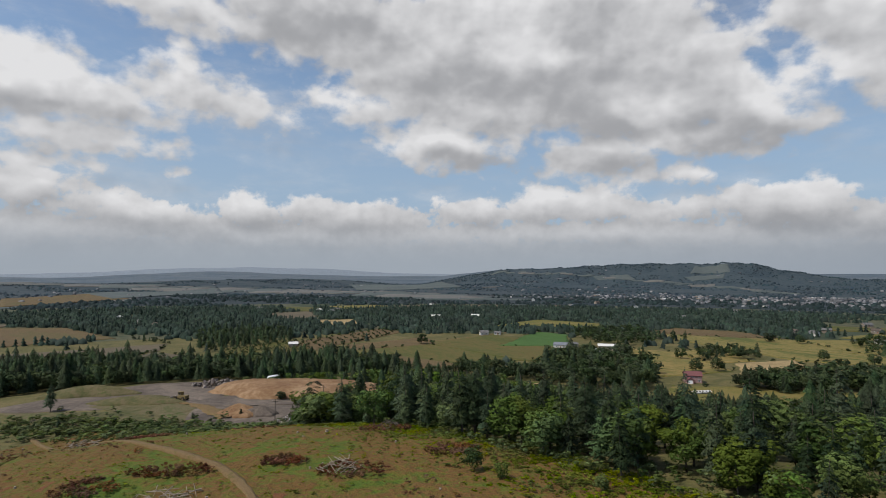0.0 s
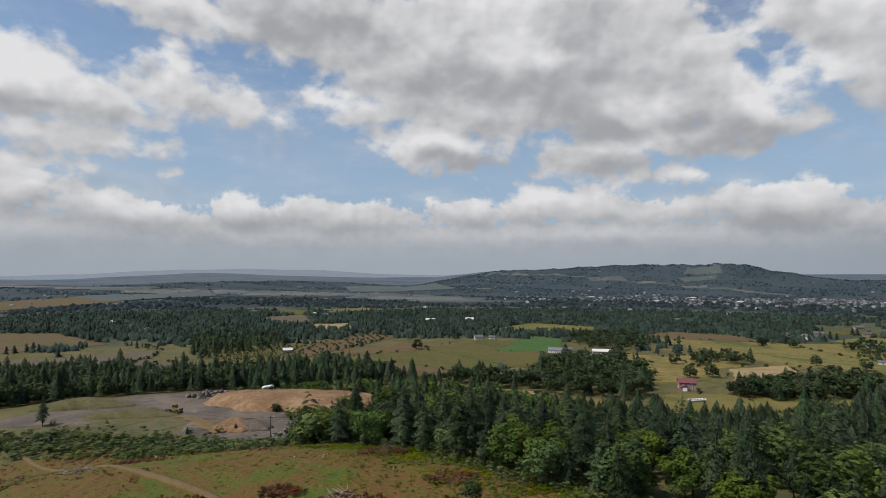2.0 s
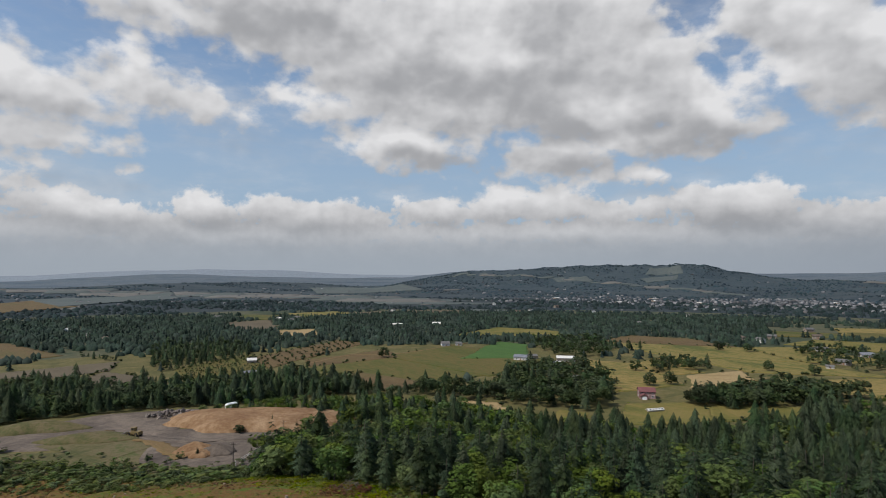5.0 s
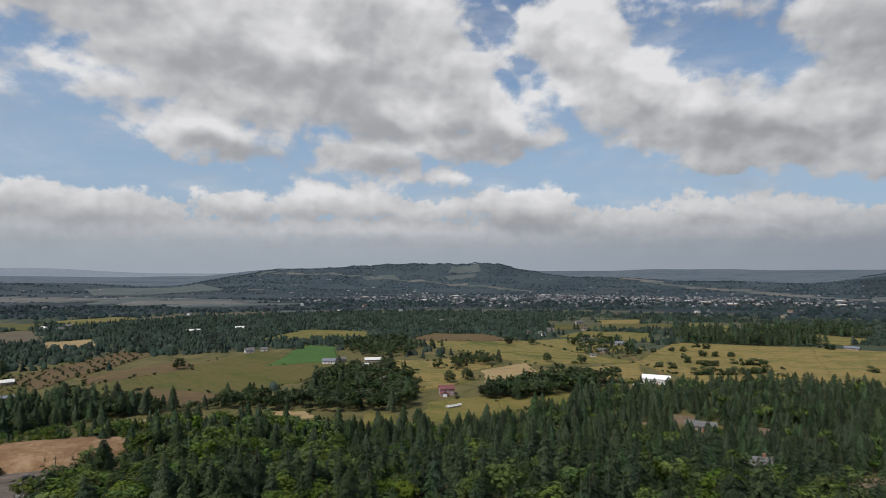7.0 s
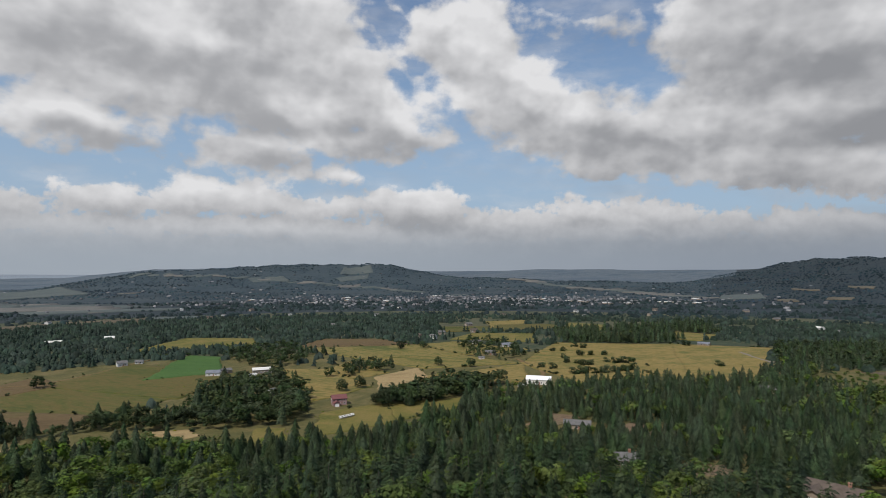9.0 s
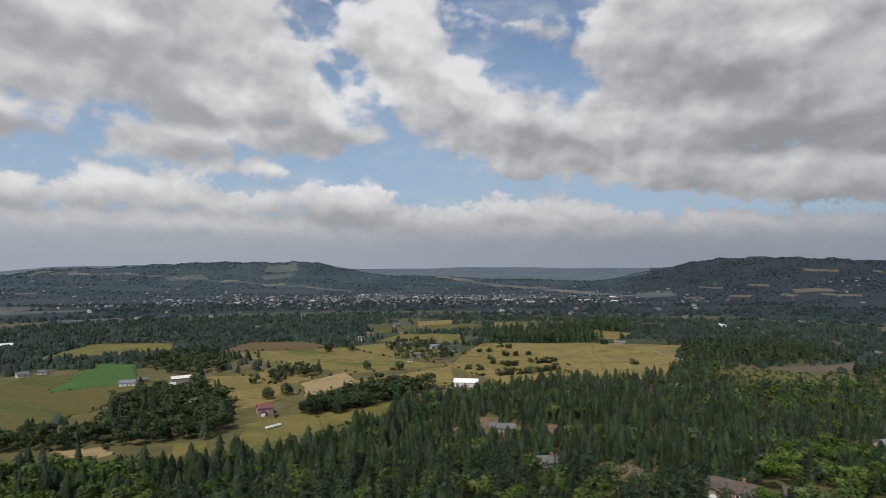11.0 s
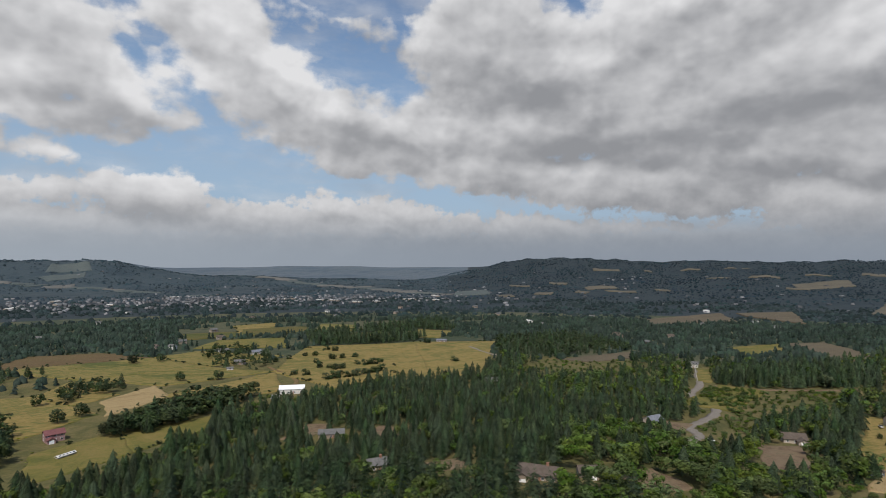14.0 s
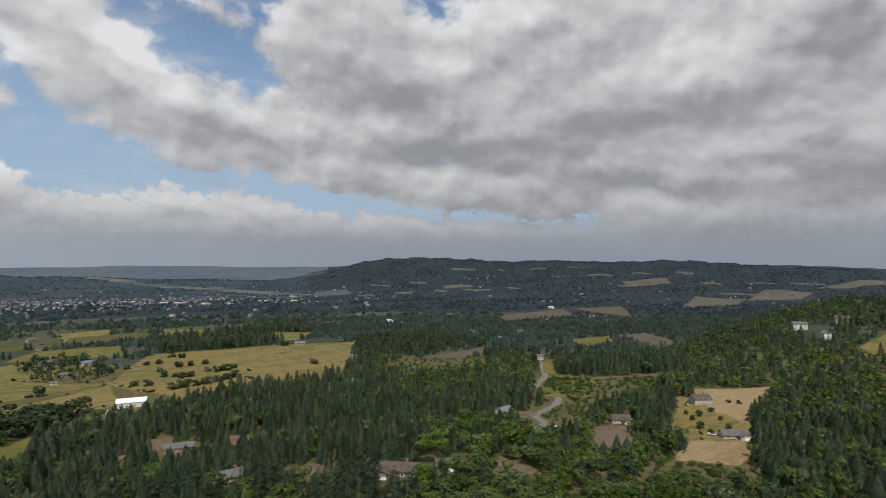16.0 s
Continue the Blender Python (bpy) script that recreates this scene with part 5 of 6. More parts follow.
house("house", "pale house between trees on the plain", 440, 563, -30, 11, 8, 3.0, 2.0, "offwhite", "greyroof", 2)
house("house", "pale house between trees on the plain", 396, 480, -50, 11, 8, 3.0, 2.0, "tan", "greyroof", 2)
house("house", "grey house between trees on the plain", 452, 520, -10, 12, 8, 3.0, 2.0, "offwhite", "slate", 2)
house("shed", "pale shed on the dry meadow", 368, 461, -40, 6, 4, 2.2, 1.0, "offwhite", "greyroof", 1, category="shed")
house("shed", "pale shed in the orchard", -138, 528, 15, 8, 6, 2.8, 1.6, "tan", "offwhite", 1, category="shed")
house("shed", "grey shed in the nursery", -122, 462, 10, 9, 5, 2.6, 1.2, "slate", "slate", 1, category="shed")
house("workshop", "long brown workshop at the field's edge", 660, 385, -70, 14, 7, 2.8, 1.4, "tan", "slate", 4, category="workshop")
house("house", "tan house beside a gravel road", 575, -42, -85, 12, 8, 3.0, 1.9, "tan", "brownroof", 3)


def trailer(label, x, y, turn, length):
    """A camping trailer: body with rounded top, windows, door, wheels, drawbar."""
    root = thing("trailer", label, "trailer", pose(x, y, float(height(x, y)) + 0.35, 0, 0, turn))
    n = length / 2
    bm = boxes((-n, n, -1.2, 1.2, 0.5, 2.9))
    bmesh.ops.bevel(bm, geom=[e for e in bm.edges if all(v.co.z > 2 for v in e.verts)], offset=0.35, segments=3, affect="EDGES")
    part("body", bm, M["white"], root)
    for k in range(3):
        part("window", boxes((-n + 0.8 + k * n * 0.6, -n + 1.9 + k * n * 0.6, -1.23, -1.19, 1.5, 2.2)), M["glass"], root)
    part("door", boxes((n - 1.3, n - 0.5, -1.24, -1.19, 0.6, 2.5)), M["offwhite"], root)
    for sx in (-0.7, 0.7):
        for sy in (-1.1, 1.1):
            bm = bmesh.new()
            bmesh.ops.create_cone(bm, cap_ends=True, segments=14, radius1=0.42, radius2=0.42, depth=0.3, matrix=pose(sx, sy, 0.42, 90))
            part("wheel", bm, M["black"], root)
    part("drawbar", boxes((n, n + 1.3, -0.06, 0.06, 0.5, 0.62)), M["greyroof"], root)


trailer("white camping trailer parked at the quarry's edge", -92, 311, 50, 6)
trailer("white trailer parked beside a farm building", 139, 499, -20, 7)
trailer("white trailer parked beside a hall", 304, 327, -40, 7)


def car(label, x, y, turn, paint):
    """A parked car: body, cabin, four wheels, lamps."""
    root = thing("car", label, "car", pose(x, y, float(height(x, y)) + 0.75, 0, 0, turn))
    bm = boxes((-2.2, 2.2, -0.9, 0.9, 0.35, 0.95))
    bmesh.ops.bevel(bm, geom=bm.edges[:], offset=0.14, segments=2, affect="EDGES")
    part("body", bm, M[paint], root)
    bm = boxes((-1.5, 1.0, -0.8, 0.8, 0.92, 1.5))
    for v in bm.verts:
        if v.co.z > 1.2:
            v.co.x *= 0.72
            v.co.y *= 0.85
    part("cabin", bm, M["glass"], root)
    for sx in (-1.4, 1.4):
        for sy in (-0.85, 0.85):
            bm = bmesh.new()
            bmesh.ops.create_cone(bm, cap_ends=True, segments=14, radius1=0.33, radius2=0.33, depth=0.22, matrix=pose(sx, sy, 0.33, 90))
            part("wheel", bm, M["black"], root)
    for sy in (-0.6, 0.6):
        part("headlight", boxes((2.17, 2.23, sy - 0.18, sy + 0.18, 0.62, 0.78)), M["white"], root)


car("white car parked in front of a garage", 217, 44, 30, "white")
car("dark car parked in the quarry", -58, 240, 20, "black")
car("white car parked on the drive", 336, 16, 60, "white")
car("pale car parked on dry grass", 430, -72, 10, "offwhite")
car("white car parked beside a bungalow", 350, -76, 80, "white")


def loader(x, y, turn):
    """A wheel loader at work in the quarry."""
    root = thing("wheel_loader", "dusty yellow wheel loader on quarry gravel", "loader", pose(x, y, float(height(x, y)) + 0.5, 0, 0, turn))
    bm = boxes((-3.6, 0.2, -1.2, 1.2, 0.9, 2.3), (0.2, 2.2, -0.8, 0.8, 0.9, 1.7))
    bmesh.ops.bevel(bm, geom=bm.edges[:], offset=0.12, segments=2, affect="EDGES")
    part("body", bm, M["yellow"], root)
    cab = part("cab", boxes((-0.9, 0.7, -0.85, 0.85, 2.3, 3.6), (-1.05, 0.85, -1, 1, 3.6, 3.75)), M["yellow"], root)
    for sy in (-0.88, 0.85):
        part("pane", boxes((-0.7, 0.5, sy, sy + 0.03, 2.6, 3.4)), M["glass"], cab)
    part("bucket", boxes((4.0, 5.3, -1.5, 1.5, 0.2, 0.4), (4.0, 4.2, -1.5, 1.5, 0.4, 1.4), (4.2, 5.2, -1.5, -1.4, 0.4, 1.2), (4.2, 5.2, 1.4, 1.5, 0.4, 1.2)), M["rock"], root)
    for sy in (-0.6, 0.45):
        part("lift_arm", boxes((1.6, 4.1, sy, sy + 0.15, 0.9, 1.25)), M["yellow"], root)
    for sx in (-2.4, 1.7):
        for sy in (-1.25, 1.25):
            bm = bmesh.new()
            bmesh.ops.create_cone(bm, cap_ends=True, segments=18, radius1=0.85, radius2=0.85, depth=0.6, matrix=pose(sx, sy, 0.85, 90))
            tyre = part("wheel", bm, M["black"], root)
            bm = bmesh.new()
            bmesh.ops.create_cone(bm, cap_ends=True, segments=14, radius1=0.42, radius2=0.42, depth=0.64, matrix=pose(sx, sy, 0.85, 90))
            part("rim", bm, M["yellow"], tyre)


loader(-115, 251, 160)

# ---- quarry ----
def heap(name, label, x, y, rx, ry, h, key, seed, flat=2.0, n=44, category="heap"):
    """A heap of loose earth with an uneven surface, on the ground."""
    rng = np.random.default_rng(seed)
    u, v = np.meshgrid(np.linspace(-1.25, 1.25, n), np.linspace(-1.25, 1.25, n), indexing="ij")
    a = np.arctan2(v, u)
    r = np.hypot(u, v) * (1 + 0.12 * np.sin(3 * a + seed) + 0.07 * np.sin(7 * a + 2 * seed))
    lift_ = h * np.clip(1 - r ** flat, 0, 1) + np.clip(1 - r, 0, 1) * rng.normal(0, 0.05 * h, u.shape)
    px, py = x + u * rx, y + v * ry
    z = height(px, py) + np.where(r < 1, 0.45 + lift_, -1.2)
    q = [[i * n + j, (i + 1) * n + j, (i + 1) * n + j + 1, i * n + j + 1] for i in range(n - 1) for j in range(n - 1)]
    ob = new(name, mesh_of(name, np.dstack([px - x, py - y, z]).reshape(-1, 3), q, [M[key]], None, True))
    ob.location = (x, y, 0)
    return tagged(ob, label, category)


heap("earth_mound", "broad flat mound of orange bare earth", -68, 276, 44, 22, 4.5, "orange", 3, 5.0, 60)
heap("heap_of_gravel", "brown heap of gravel on the quarry floor", -80, 225, 8, 6, 3.0, "orange", 5, 1.3)
heap("heap_of_gravel", "grey heap of gravel on the quarry floor", -70, 221, 7, 5, 3.0, "gravel", 8, 1.3)
heap("heap_of_gravel", "low brown heap of gravel on the quarry floor", -76, 218, 6, 4, 2.0, "orange", 9, 1.3)
heap("grass_bank", "overgrown green bank at the quarry's edge", -168, 272, 22, 9, 4.0, "bank", 12, 2.0)
heap("grass_bank", "dark green grassy hummock in the quarry", -132, 250, 20, 9, 2.4, "bank", 13, 2.0)

STONES = []
for k in range(4):
    bm = bmesh.new()
    bmesh.ops.create_icosphere(bm, subdivisions=1, radius=1.0)
    rng = np.random.default_rng(k)
    for v in bm.verts:
        v.co *= float(rng.uniform(0.65, 1.15))
        v.co.z *= 0.7
    me = bpy.data.meshes.new("stone")
    bm.to_mesh(me)
    bm.free()
    me.materials.append(M["rock"])
    STONES.append(me)


def rubble(x, y, rx, ry, count, seed):
    root = thing("rubble_pile", "pile of grey broken rubble beside the quarry yard", "rubble", pose(x, y, float(height(x, y)) + 0.4))
    rng = np.random.default_rng(seed)
    for _ in range(count):
        a, r = rng.uniform(0, 6.28), math.sqrt(rng.random())
        s = rng.uniform(0.5, 1.5)
        ob = part("stone", STONES[rng.integers(4)], None, root)
        ob.matrix_basis = pose(rx * r * math.cos(a), ry * r * math.sin(a), 3.4 * (1 - r) ** 0.8 * rng.uniform(0.5, 1), *rng.uniform(0, 360, 3)) @ Matrix.Diagonal((s, s, s * 0.8, 1))


rubble(-112, 292, 16, 6, 150, 4)


def pole(x, y):
    root = thing("utility_pole", "thin wooden utility pole at the quarry's edge", "pole", pose(x, y, float(height(x, y))))
    bm = bmesh.new()
    bmesh.ops.create_cone(bm, cap_ends=True, segments=10, radius1=0.16, radius2=0.1, depth=10, matrix=pose(0, 0, 5))
    part("post", bm, M["bark"], root)
    part("crossarm", boxes((-1.0, 1.0, -0.06, 0.06, 9.2, 9.34)), M["bark"], root)
    for sx in (-0.9, 0.0, 0.9):
        bm = bmesh.new()
        bmesh.ops.create_cone(bm, cap_ends=True, segments=8, radius1=0.06, radius2=0.04, depth=0.2, matrix=pose(sx, 0, 9.45))
        part("insulator", bm, M["white"], root)


pole(-56, 192)
pole(-48, 232)


def fence(label, x0, y0, x1, y1, count):
    root = thing("fence", label, "fence", pose(x0, y0, float(height(x0, y0)) + 0.5))
    for k in range(count):
        t = k / (count - 1)
        px, py = (x1 - x0) * t, (y1 - y0) * t
        z = float(height(x0 + px, y0 + py)) - float(height(x0, y0))
        part("post", boxes((px - 0.12, px + 0.12, py - 0.12, py + 0.12, z - 0.6, z + 1.5)), M["offwhite"], root)
    a = math.atan2(y1 - y0, x1 - x0)
    n = math.hypot(x1 - x0, y1 - y0)
    for zz in (0.6, 1.2):
        ob = part("rail", boxes((0, n, -0.04, 0.04, zz, zz + 0.12)), M["offwhite"], root)
        ob.matrix_basis = pose(0, 0, 0, 0, -math.degrees(math.atan2(float(height(x1, y1)) - float(height(x0, y0)), n)), math.degrees(a))


fence("pale post and rail fence along a dry yard", 545, 46, 612, 56, 12)
fence("dark post fence beside the quarry floor", -52, 238, -58, 202, 12)

# ---- single trees and shrubs ----
def plant(key, spots, h0, h1, seed, label="", name="", wide=1.0, group=""):
    rng = np.random.default_rng(seed)
    for x, y in spots:
        h = rng.uniform(h0, h1)
        s = h * wide * rng.uniform(0.9, 1.15)
        ob = copy_thing(models[key][rng.integers(4)], pose(x, y, float(height(x, y)) - h * (0.28 if wide > 1.35 else 0.14 if wide > 1.05 else 0.0), 0, 0, rng.uniform(0, 360)) @ Matrix.Diagonal((s, s, h, 1)))
        if name:
            ob.name = name
        tagged(ob, label, "", group)


plant("leafdark", [(337, 580), (361, 566), (180, 399), (197, 402), (196, 462), (308, 454), (330, 430), (-19, 552)], 11, 15, 1, "single dark green oak on open meadow", wide=1.25, group="field oaks")
plant("fir", [(231, 598), (240, 583), (253, 585), (-162, 236), (232, 350)], 12, 16, 2, "single dark fir on open ground", group="field firs")
plant("leafdark", [(426, 459), (448, 461), (471, 458), (481, 452), (523, 472), (520, 456), (472, 418), (483, 412), (429, 383), (426, 373), (433, 369), (445, 416), (389, 377),
                   (425, 393), (384, 387), (406, 349), (496, 404), (461, 372)], 7, 11, 3, "round green bush on golden meadow", "bush", 1.4, "meadow bushes")
plant("leafdark", [(470, 359), (463, 363), (483, 359), (384, 345), (392, 342), (402, 336), (412, 333), (423, 330), (433, 329), (442, 328), (641, 397), (532, 292)], 8, 12, 4, "leafy bush in a hedge on golden meadow", "bush", 1.5, "meadow hedge")
plant("leafdark", [(63, 686), (71, 681), (80, 676), (88, 671), (93, 668)], 5, 6, 5, "small dark tree in a row by a farm", wide=1.2, group="farm tree row")
plant("leafdark", [(392, -88), (387, -70), (373, -73), (402, -68), (414, -86), (371, -89), (351, -70)], 3, 5, 6, "round dark shrub in a farmhouse yard", "shrub", 1.3, "yard shrubs")
plant("leafdark", [(366, -72), (399, -76)], 5.5, 7, 16, "large round dark bush on a dry yard", "bush", 1.3, "yard shrubs")
plant("leaf", [(360, -77), (205, 58), (228, 76), (222, 84), (200, 158)], 3, 4.5, 7, "yellow-green leafy garden shrub beside a house", "shrub", 1.5, "yard shrubs")
plant("leaf", [(465, 22), (478, 30), (490, 18), (500, 8), (474, 8), (486, 2), (512, 14), (506, 24), (455, 16), (448, 30)], 3.5, 5, 8, "broad green shrub in an overgrown lot", "shrub", 1.7, "lot shrubs")
plant("bramble", [(-161, 213), (-152, 206), (-142, 204), (-133, 200), (-124, 198), (-114, 194), (-103, 186), (-95, 180), (-87, 176), (-80, 168), (-73, 160), (-66, 163), (-58, 170)], 2.5, 4.5, 9, "tangled green bramble mound at the clearing's edge", "bramble", 2.2, "edge brambles")
plant("leafdark", [(-147, 214), (-120, 207), (-98, 196), (-84, 188), (-70, 180), (-62, 186), (-54, 182), (-48, 176)], 4, 6, 10, "dark green shrub at the clearing's edge", "shrub", 1.5, "edge shrubs")
plant("fir", [(-76, 216), (-92, 211), (-150, 210), (-140, 208)], 3.5, 6, 11, "young fir beside the quarry", group="young firs")
plant("leaf", [(-104, 303), (-97, 306), (-90, 303), (-84, 307), (-77, 304), (-70, 306), (-62, 303), (-55, 300), (-48, 296), (-42, 290)], 4, 6, 14, "bright green shrub in a row behind an earth mound", "shrub", 1.4, "quarry shrubs")
plant("leafdark", [(-71, 252), (-96, 300), (-88, 304)], 5, 6, 12, "round dark tree on bare earth", wide=1.2, group="quarry trees")
plant("leaf", [(5, 88), (9, 84), (22, 78)], 3, 5, 13, "leafy sapling on the logged hilltop", "sapling", 1.0, "saplings")

# ---- logged hilltop ----
def clearing_spots(count, seed):
    rng = np.random.default_rng(seed)
    x, y = rng.uniform(-190, 45, count * 3), rng.uniform(20, 205, count * 3)
    keep = (inside(x, y, FIELDS[0]) | inside(x, y, FIELDS[1])) & (np.hypot(x, y) > 45)
    for line, width in ROADS[:1]:
        for (x0, y0), (x1, y1) in zip(line, line[1:]):
            t = np.clip(((x - x0) * (x1 - x0) + (y - y0) * (y1 - y0)) / ((x1 - x0) ** 2 + (y1 - y0) ** 2), 0, 1)
            keep &= np.hypot(x - x0 - t * (x1 - x0), y - y0 - t * (y1 - y0)) > width * 0.5 + 0.6
    return x[keep][:count], y[keep][:count], rng


def hilltop_cover():
    tufts = [leaf_parts(np.random.default_rng(40 + k), 3, 6, 0.14) for k in range(5)]
    green, dry, brush = Stuff(), Stuff(), Stuff()
    x, y, rng = clearing_spots(9500, 21)
    patch = np.sin(x / 13 + 1.7 * np.sin(y / 17)) * np.sin(y / 11 + 0.6) + 0.5 * np.sin(x / 5.2 + y / 7.1) + 1.1 * np.clip((x + 25) / 30, 0, 1)
    for i in range(len(x)):
        z = float(height(x[i], y[i]))
        if patch[i] > -0.12 and rng.random() < 0.8:
            h = rng.uniform(0.14, 0.42)
            green.put(tufts[rng.integers(5)], x[i], y[i], z + 0.35, h * rng.uniform(2.6, 4.4), rng.uniform(0, 6.28), h)
        elif patch[i] < -0.35 and rng.random() < 0.5:
            h = rng.uniform(0.3, 0.7)
            dry.put(tufts[rng.integers(5)], x[i], y[i], z + 0.38, h * rng.uniform(2, 3.2), rng.uniform(0, 6.28), h)
    for _ in range(5000):
        t, off = rng.random(), abs(rng.normal(0, 9)) + 1
        px, py = -40 + 88 * t - 0.75 * off, 178 - 116 * t - 0.66 * off
        h = rng.uniform(0.2, 0.7)
        green.put(tufts[rng.integers(5)], px, py, float(height(px, py)) + 0.3, h * rng.uniform(2.0, 3.4), rng.uniform(0, 6.28), h)
    green.finish("weeds", "low bright green weeds over the logged hilltop", "weeds", [M["weeds"]])
    dry.finish("bracken", "rust-brown dry bracken patches on the logged hilltop", "bracken", [M["rust"]])
    rng = np.random.default_rng(5)
    for t in np.linspace(0, 1, 800):
        x, y = np.interp(t, [0, 0.35, 0.7, 1], [-165, -112, -70, -46]) + rng.normal(0, 6), np.interp(t, [0, 0.35, 0.7, 1], [216, 200, 182, 184]) + rng.normal(0, 8)
        h = rng.uniform(1.2, 3.2)
        brush.put(tufts[rng.integers(5)], x, y, float(height(x, y)), h * rng.uniform(1.8, 2.6), rng.uniform(0, 6.28), h)
    x, y, rng = seeds([(-45, 190), (2, 104), (38, 68), (48, 60), (46, 80), (10, 116), (-36, 196)], 2.2, 6)
    for i in range(len(x)):
        h = rng.uniform(0.8, 2.4)
        brush.put(tufts[rng.integers(5)], x[i], y[i], float(height(x[i], y[i])), h * rng.uniform(1.4, 2.2), rng.uniform(0, 6.28), h)
    brush.finish("undergrowth", "tangled green undergrowth along the edge of woods and clearing", "undergrowth", [M["bramble"]])


hilltop_cover()


def stump(x, y, s, turn):
    bm = bmesh.new()
    bmesh.ops.create_cone(bm, cap_ends=True, segments=9, radius1=0.42, radius2=0.3, depth=0.7, matrix=pose(0, 0, 0.35))
    for v in bm.verts:
        v.co.x += 0.06 * math.sin(7 * v.co.y + 3 * x)
        if v.co.z > 0.5:
            v.co.z += 0.1 * v.co.x
    me = bpy.data.meshes.new("stump")
    bm.to_mesh(me)
    bm.free()
    me.materials.append(M["deadwood"])
    ob = new("tree_stump", me)
    ob.matrix_basis = pose(x, y, float(height(x, y)) + 0.35, 0, 0, turn) @ Matrix.Diagonal((s, s, s, 1))
    return tagged(ob, "weathered grey-brown stump on logged ground", "stump", "stumps on the hilltop")


sx_, sy_, srng = clearing_spots(70, 33)
for px_, py_ in zip(sx_, sy_):
    stump(px_, py_, srng.uniform(0.5, 0.95), srng.uniform(0, 360))


def slash_pile(x, y, r, count, seed, key, label):
    """Cut branches thrown on a heap."""
    root = thing("slash_pile", label, "slash pile", pose(x, y, float(height(x, y)) + 0.5))
    rng = np.random.default_rng(seed)
    for _ in range(count):
        bm = bmesh.new()
        n = rng.uniform(1.2, 3.6)
        bmesh.ops.create_cone(bm, cap_ends=True, segments=5, radius1=rng.uniform(0.05, 0.12), radius2=0.03, depth=n)
        a, q = rng.uniform(0, 6.28), r * math.sqrt(rng.random())
        ob = part("branch", bm, M[key], root)
        ob.matrix_basis = pose(q * math.cos(a), q * math.sin(a), 0.2 + 1.1 * (1 - q / r) * rng.random(), 90 + rng.normal(0, 16), 0, rng.uniform(0, 360))


slash_pile(-38, 78, 4.5, 70, 1, "deadwood", "heap of pale cut branches on the logged hilltop")
slash_pile(-16, 91, 3.5, 45, 2, "deadwood", "heap of grey cut branches among red bracken")
slash_pile(-11, 124, 3.0, 30, 3, "bark", "dark heap of cut branches on the hill's brow")
slash_pile(-75, 120, 3.0, 30, 4, "deadwood", "small heap of pale cut branches")


def bracken_beds():
    tufts = [leaf_parts(np.random.default_rng(60 + k), 3, 8, 0.14) for k in range(4)]
    for x, y, rx, ry in ((-26, 95, 4, 3), (-43, 91, 7, 3), (-14, 90, 6, 4), (-12, 122, 6, 5), (-52, 84, 5, 4), (2, 100, 5, 4), (-66, 128, 7, 3)):
        bed = Stuff()
        rng = np.random.default_rng(int(abs(x * 7 + y)))
        for _ in range(120):
            a, r = rng.uniform(0, 6.28), math.sqrt(rng.random())
            px, py, h = x + rx * r * math.cos(a), y + ry * r * math.sin(a), rng.uniform(0.4, 1.0)
            bed.put(tufts[rng.integers(4)], px, py, float(height(px, py)) + 0.35, h * 1.8, rng.uniform(0, 6.28), h)
        bed.finish("bracken_bed", "dense rust-red bed of dry bracken", "bracken", [M["rust"]])


bracken_beds()

# ---- hedges and rough edges of the fields ----
def field_edges():
    rng = np.random.default_rng(91)
    hedge, weeds_ = Stuff(), Stuff()
    kinds = [leaf_parts(np.random.default_rng(120 + k), 4, 8, 0.14) for k in range(5)]
    for c in FIELDS[7:42]:
        for (x0, y0), (x1, y1) in zip(c, np.roll(c, -1, 0)):
            n = math.hypot(x1 - x0, y1 - y0)
            if n > 260:
                continue
            density = rng.choice([0.1, 0.3, 0.8])
            for t in np.arange(0, 1, 3.0 / n):
                x, y = x0 + t * (x1 - x0) + rng.normal(0, 1.2), y0 + t * (y1 - y0) + rng.normal(0, 1.2)
                z = float(height(x, y))
                if rng.random() < 0.34 * density:
                    h = rng.uniform(1.5, 4.5)
                    hedge.put(kinds[rng.integers(5)], x, y, z - 0.25 * h, h * rng.uniform(1.2, 1.9), rng.uniform(0, 6.28), h)
                elif rng.random() < 0.25:
                    h = rng.uniform(0.3, 0.8)
                    weeds_.put(kinds[rng.integers(5)], x, y, z, h * rng.uniform(2.5, 5), rng.uniform(0, 6.28), h)
    hedge.finish("hedges", "uneven dark green hedges along field edges", "hedge", [M["leafdark"]])
    weeds_.finish("field_margins", "rough green grass along field edges", "grass", [M["weeds"]])


field_edges()

# ---- orchard and nursery rows ----
def rows_of(name, label, outline, ang, gap, step, h, key, seed):
    rng = np.random.default_rng(seed)
    c = np.array(outline, float)
    m = c.mean(0)
    ca, sa = math.cos(radians(ang)), math.sin(radians(ang))
    made = Stuff()
    tufts = [leaf_parts(np.random.default_rng(80 + k), 3, 5, 0.2) for k in range(4)]
    for u in np.arange(-160, 160, gap):
        for v in np.arange(-160, 160, step):
            if rng.random() < 0.12:
                continue
            x, y = m[0] + u * ca - v * sa + rng.normal(0, 1.3), m[1] + u * sa + v * ca + rng.normal(0, 1.3)
            if inside(np.array([x]), np.array([y]), c)[0]:
                q = h * rng.uniform(0.6, 1.2)
                made.put(tufts[rng.integers(4)], x, y, float(height(x, y)) + 0.3, q * 1.5, rng.uniform(0, 6.28), q)
    made.finish(name, label, "orchard", [M[key]])


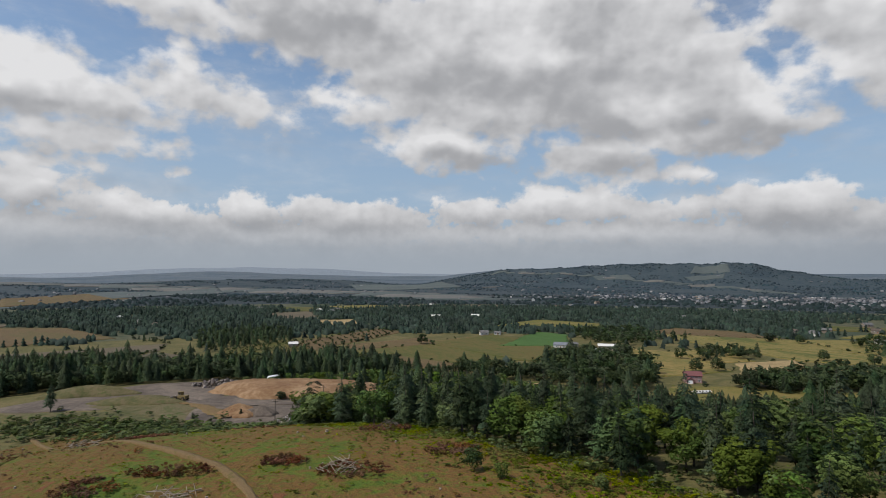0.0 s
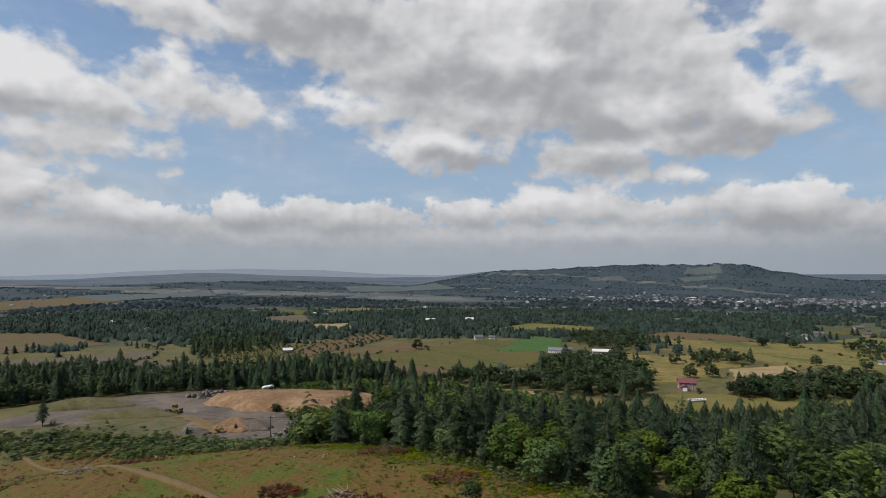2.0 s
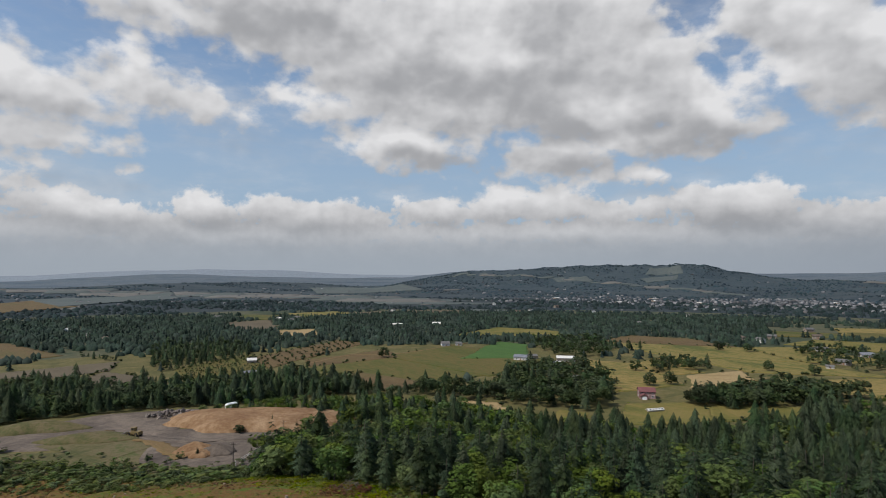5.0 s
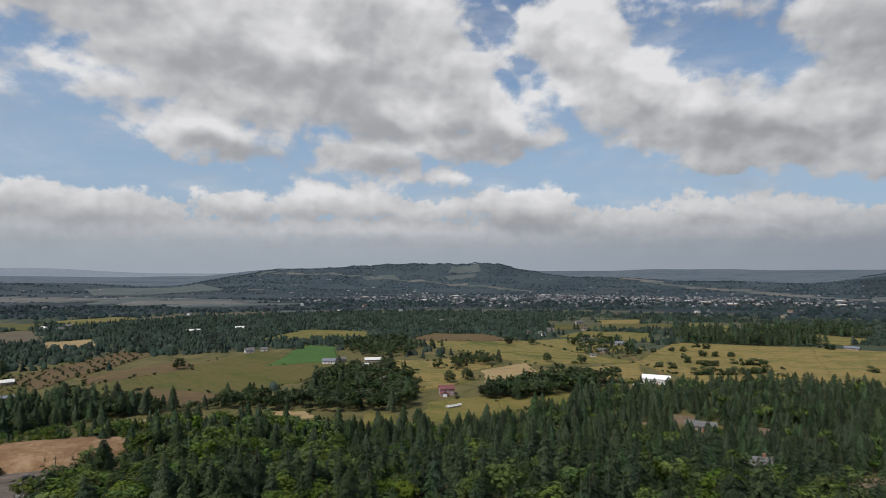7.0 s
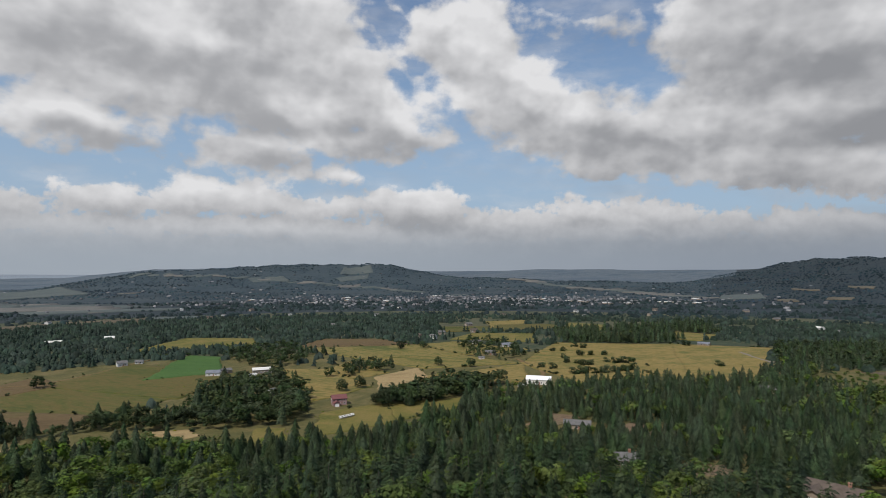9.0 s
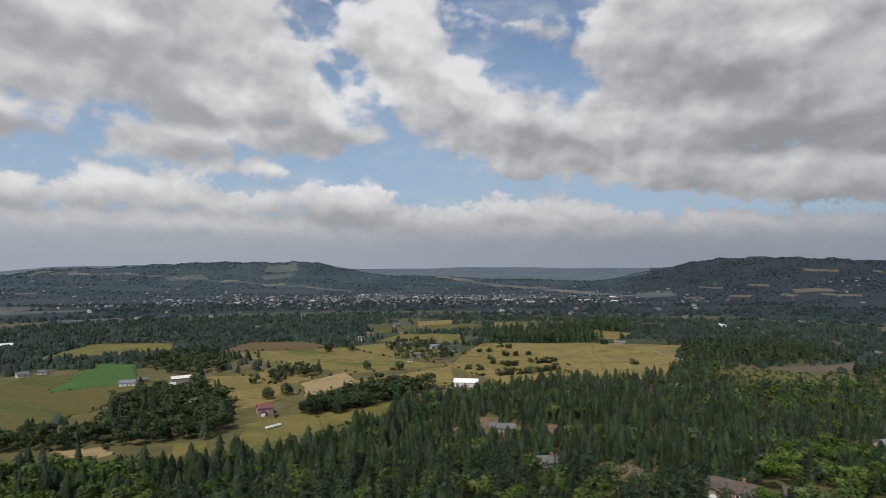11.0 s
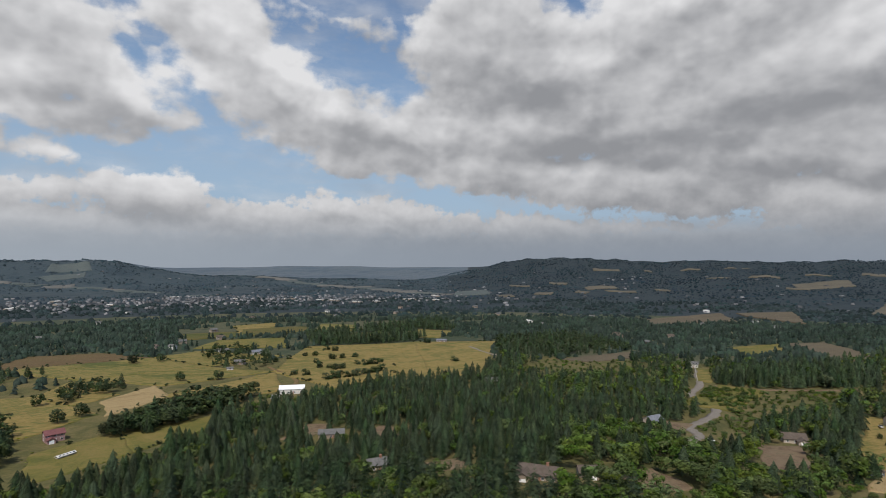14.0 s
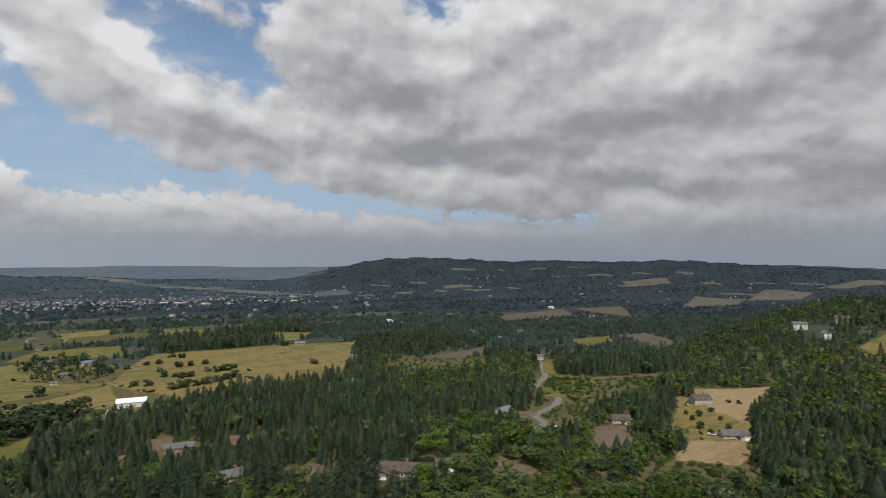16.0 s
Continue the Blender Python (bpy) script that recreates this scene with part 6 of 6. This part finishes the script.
rows_of("orchard", "rows of young orchard trees on dry ground", [(-147, 554), (-79, 697), (-44, 665), (-115, 489)], 20, 9, 6, 3.0, "leafdark", 1)
rows_of("nursery_rows", "dark green rows of nursery shrubs", [(-195, 490), (-150, 580), (-118, 500), (-160, 440)], 75, 8, 2.5, 2.0, "leafdark", 2)
rows_of("green_rows", "bright green rows of young trees beside a meadow", [(135, 690), (160, 745), (205, 705), (180, 655)], 10, 9, 6, 4.0, "leaf", 3)

# ---- town and far farms ----
def far_models():
    made = []
    for k, (wall, roof) in enumerate((("offwhite", "greyroof"), ("tan", "brownroof"), ("tan", "greyroof"), ("offwhite", "offwhite"))):
        made.append(house("farmhouse", "distant pale farmhouse among trees on the plain", 0, 0, 0, 9 + 1.5 * k, 7, 3.2, 2.0, wall, roof, 2))
        made[-1]["group"] = "distant farmhouses"
    return made


def far_places():
    models_ = far_models()
    rng = np.random.default_rng(17)
    made = 0
    while made < 45:
        az, d = radians(rng.uniform(-42, 105)), rng.uniform(760, 1450)
        x, y = d * math.sin(az), d * math.cos(az)
        if not any(inside(np.array([x]), np.array([y]), f)[0] for f in FIELDS):
            copy_thing(models_[rng.integers(4)], pose(x, y, float(height(x, y)) + 0.8, 0, 0, rng.uniform(0, 360)))
            made += 1
    for root in models_:
        for ob in (*root.children_recursive, root):
            bpy.data.objects.remove(ob)
    cube = np.array([[-1, -1, 0], [1, -1, 0], [1, 1, 0], [-1, 1, 0], [-1, -1, 1], [1, -1, 1], [1, 1, 1], [-1, 1, 1], [-1, 0, 1.6], [1, 0, 1.6]], float)
    tris = np.array([[0, 1, 5], [0, 5, 4], [1, 2, 6], [1, 6, 5], [2, 3, 7], [2, 7, 6], [3, 0, 4], [3, 4, 7], [4, 5, 9], [4, 9, 8], [6, 7, 8], [6, 8, 9], [5, 6, 9], [7, 4, 8]])
    town = Stuff()
    for _ in range(620):
        az, d = rng.normal(37, 13), 1690 + 130 * rng.normal()
        if not -6 < az < 72:
            continue
        x, y = d * math.sin(radians(az)), d * math.cos(radians(az))
        s = rng.uniform(2.2, 4.4)
        town.put((cube, tris), x, y, float(height(x, y)) + 0.5, s, rng.uniform(0, 6.28), rng.uniform(2.4, 3.4))
    for _ in range(260):
        az, d = rng.uniform(-42, 108), rng.uniform(1500, 2700)
        x, y = d * math.sin(radians(az)), d * math.cos(radians(az))
        town.put((cube, tris), x, y, float(height(x, y)) + 0.5, rng.uniform(2.6, 5.5), rng.uniform(0, 6.28), rng.uniform(2.4, 3.4))
    town.finish("town_houses", "distant town of small pale houses on the plain", "town", [M["town"]])
    for k in range(16):
        az, d = rng.uniform(14, 62), rng.uniform(1560, 1950)
        x, y = d * math.sin(radians(az)), d * math.cos(radians(az))
        house("warehouse", "distant large pale flat warehouse in the town", x, y, rng.uniform(0, 180), rng.uniform(16, 42), rng.uniform(10, 20), 3.2, 0.8, "tan", "offwhite", 0, door=False, category="warehouse")


far_places()


for roots in models.values():
    for root in roots:
        for ob in (*root.children_recursive, root):
            bpy.data.objects.remove(ob)
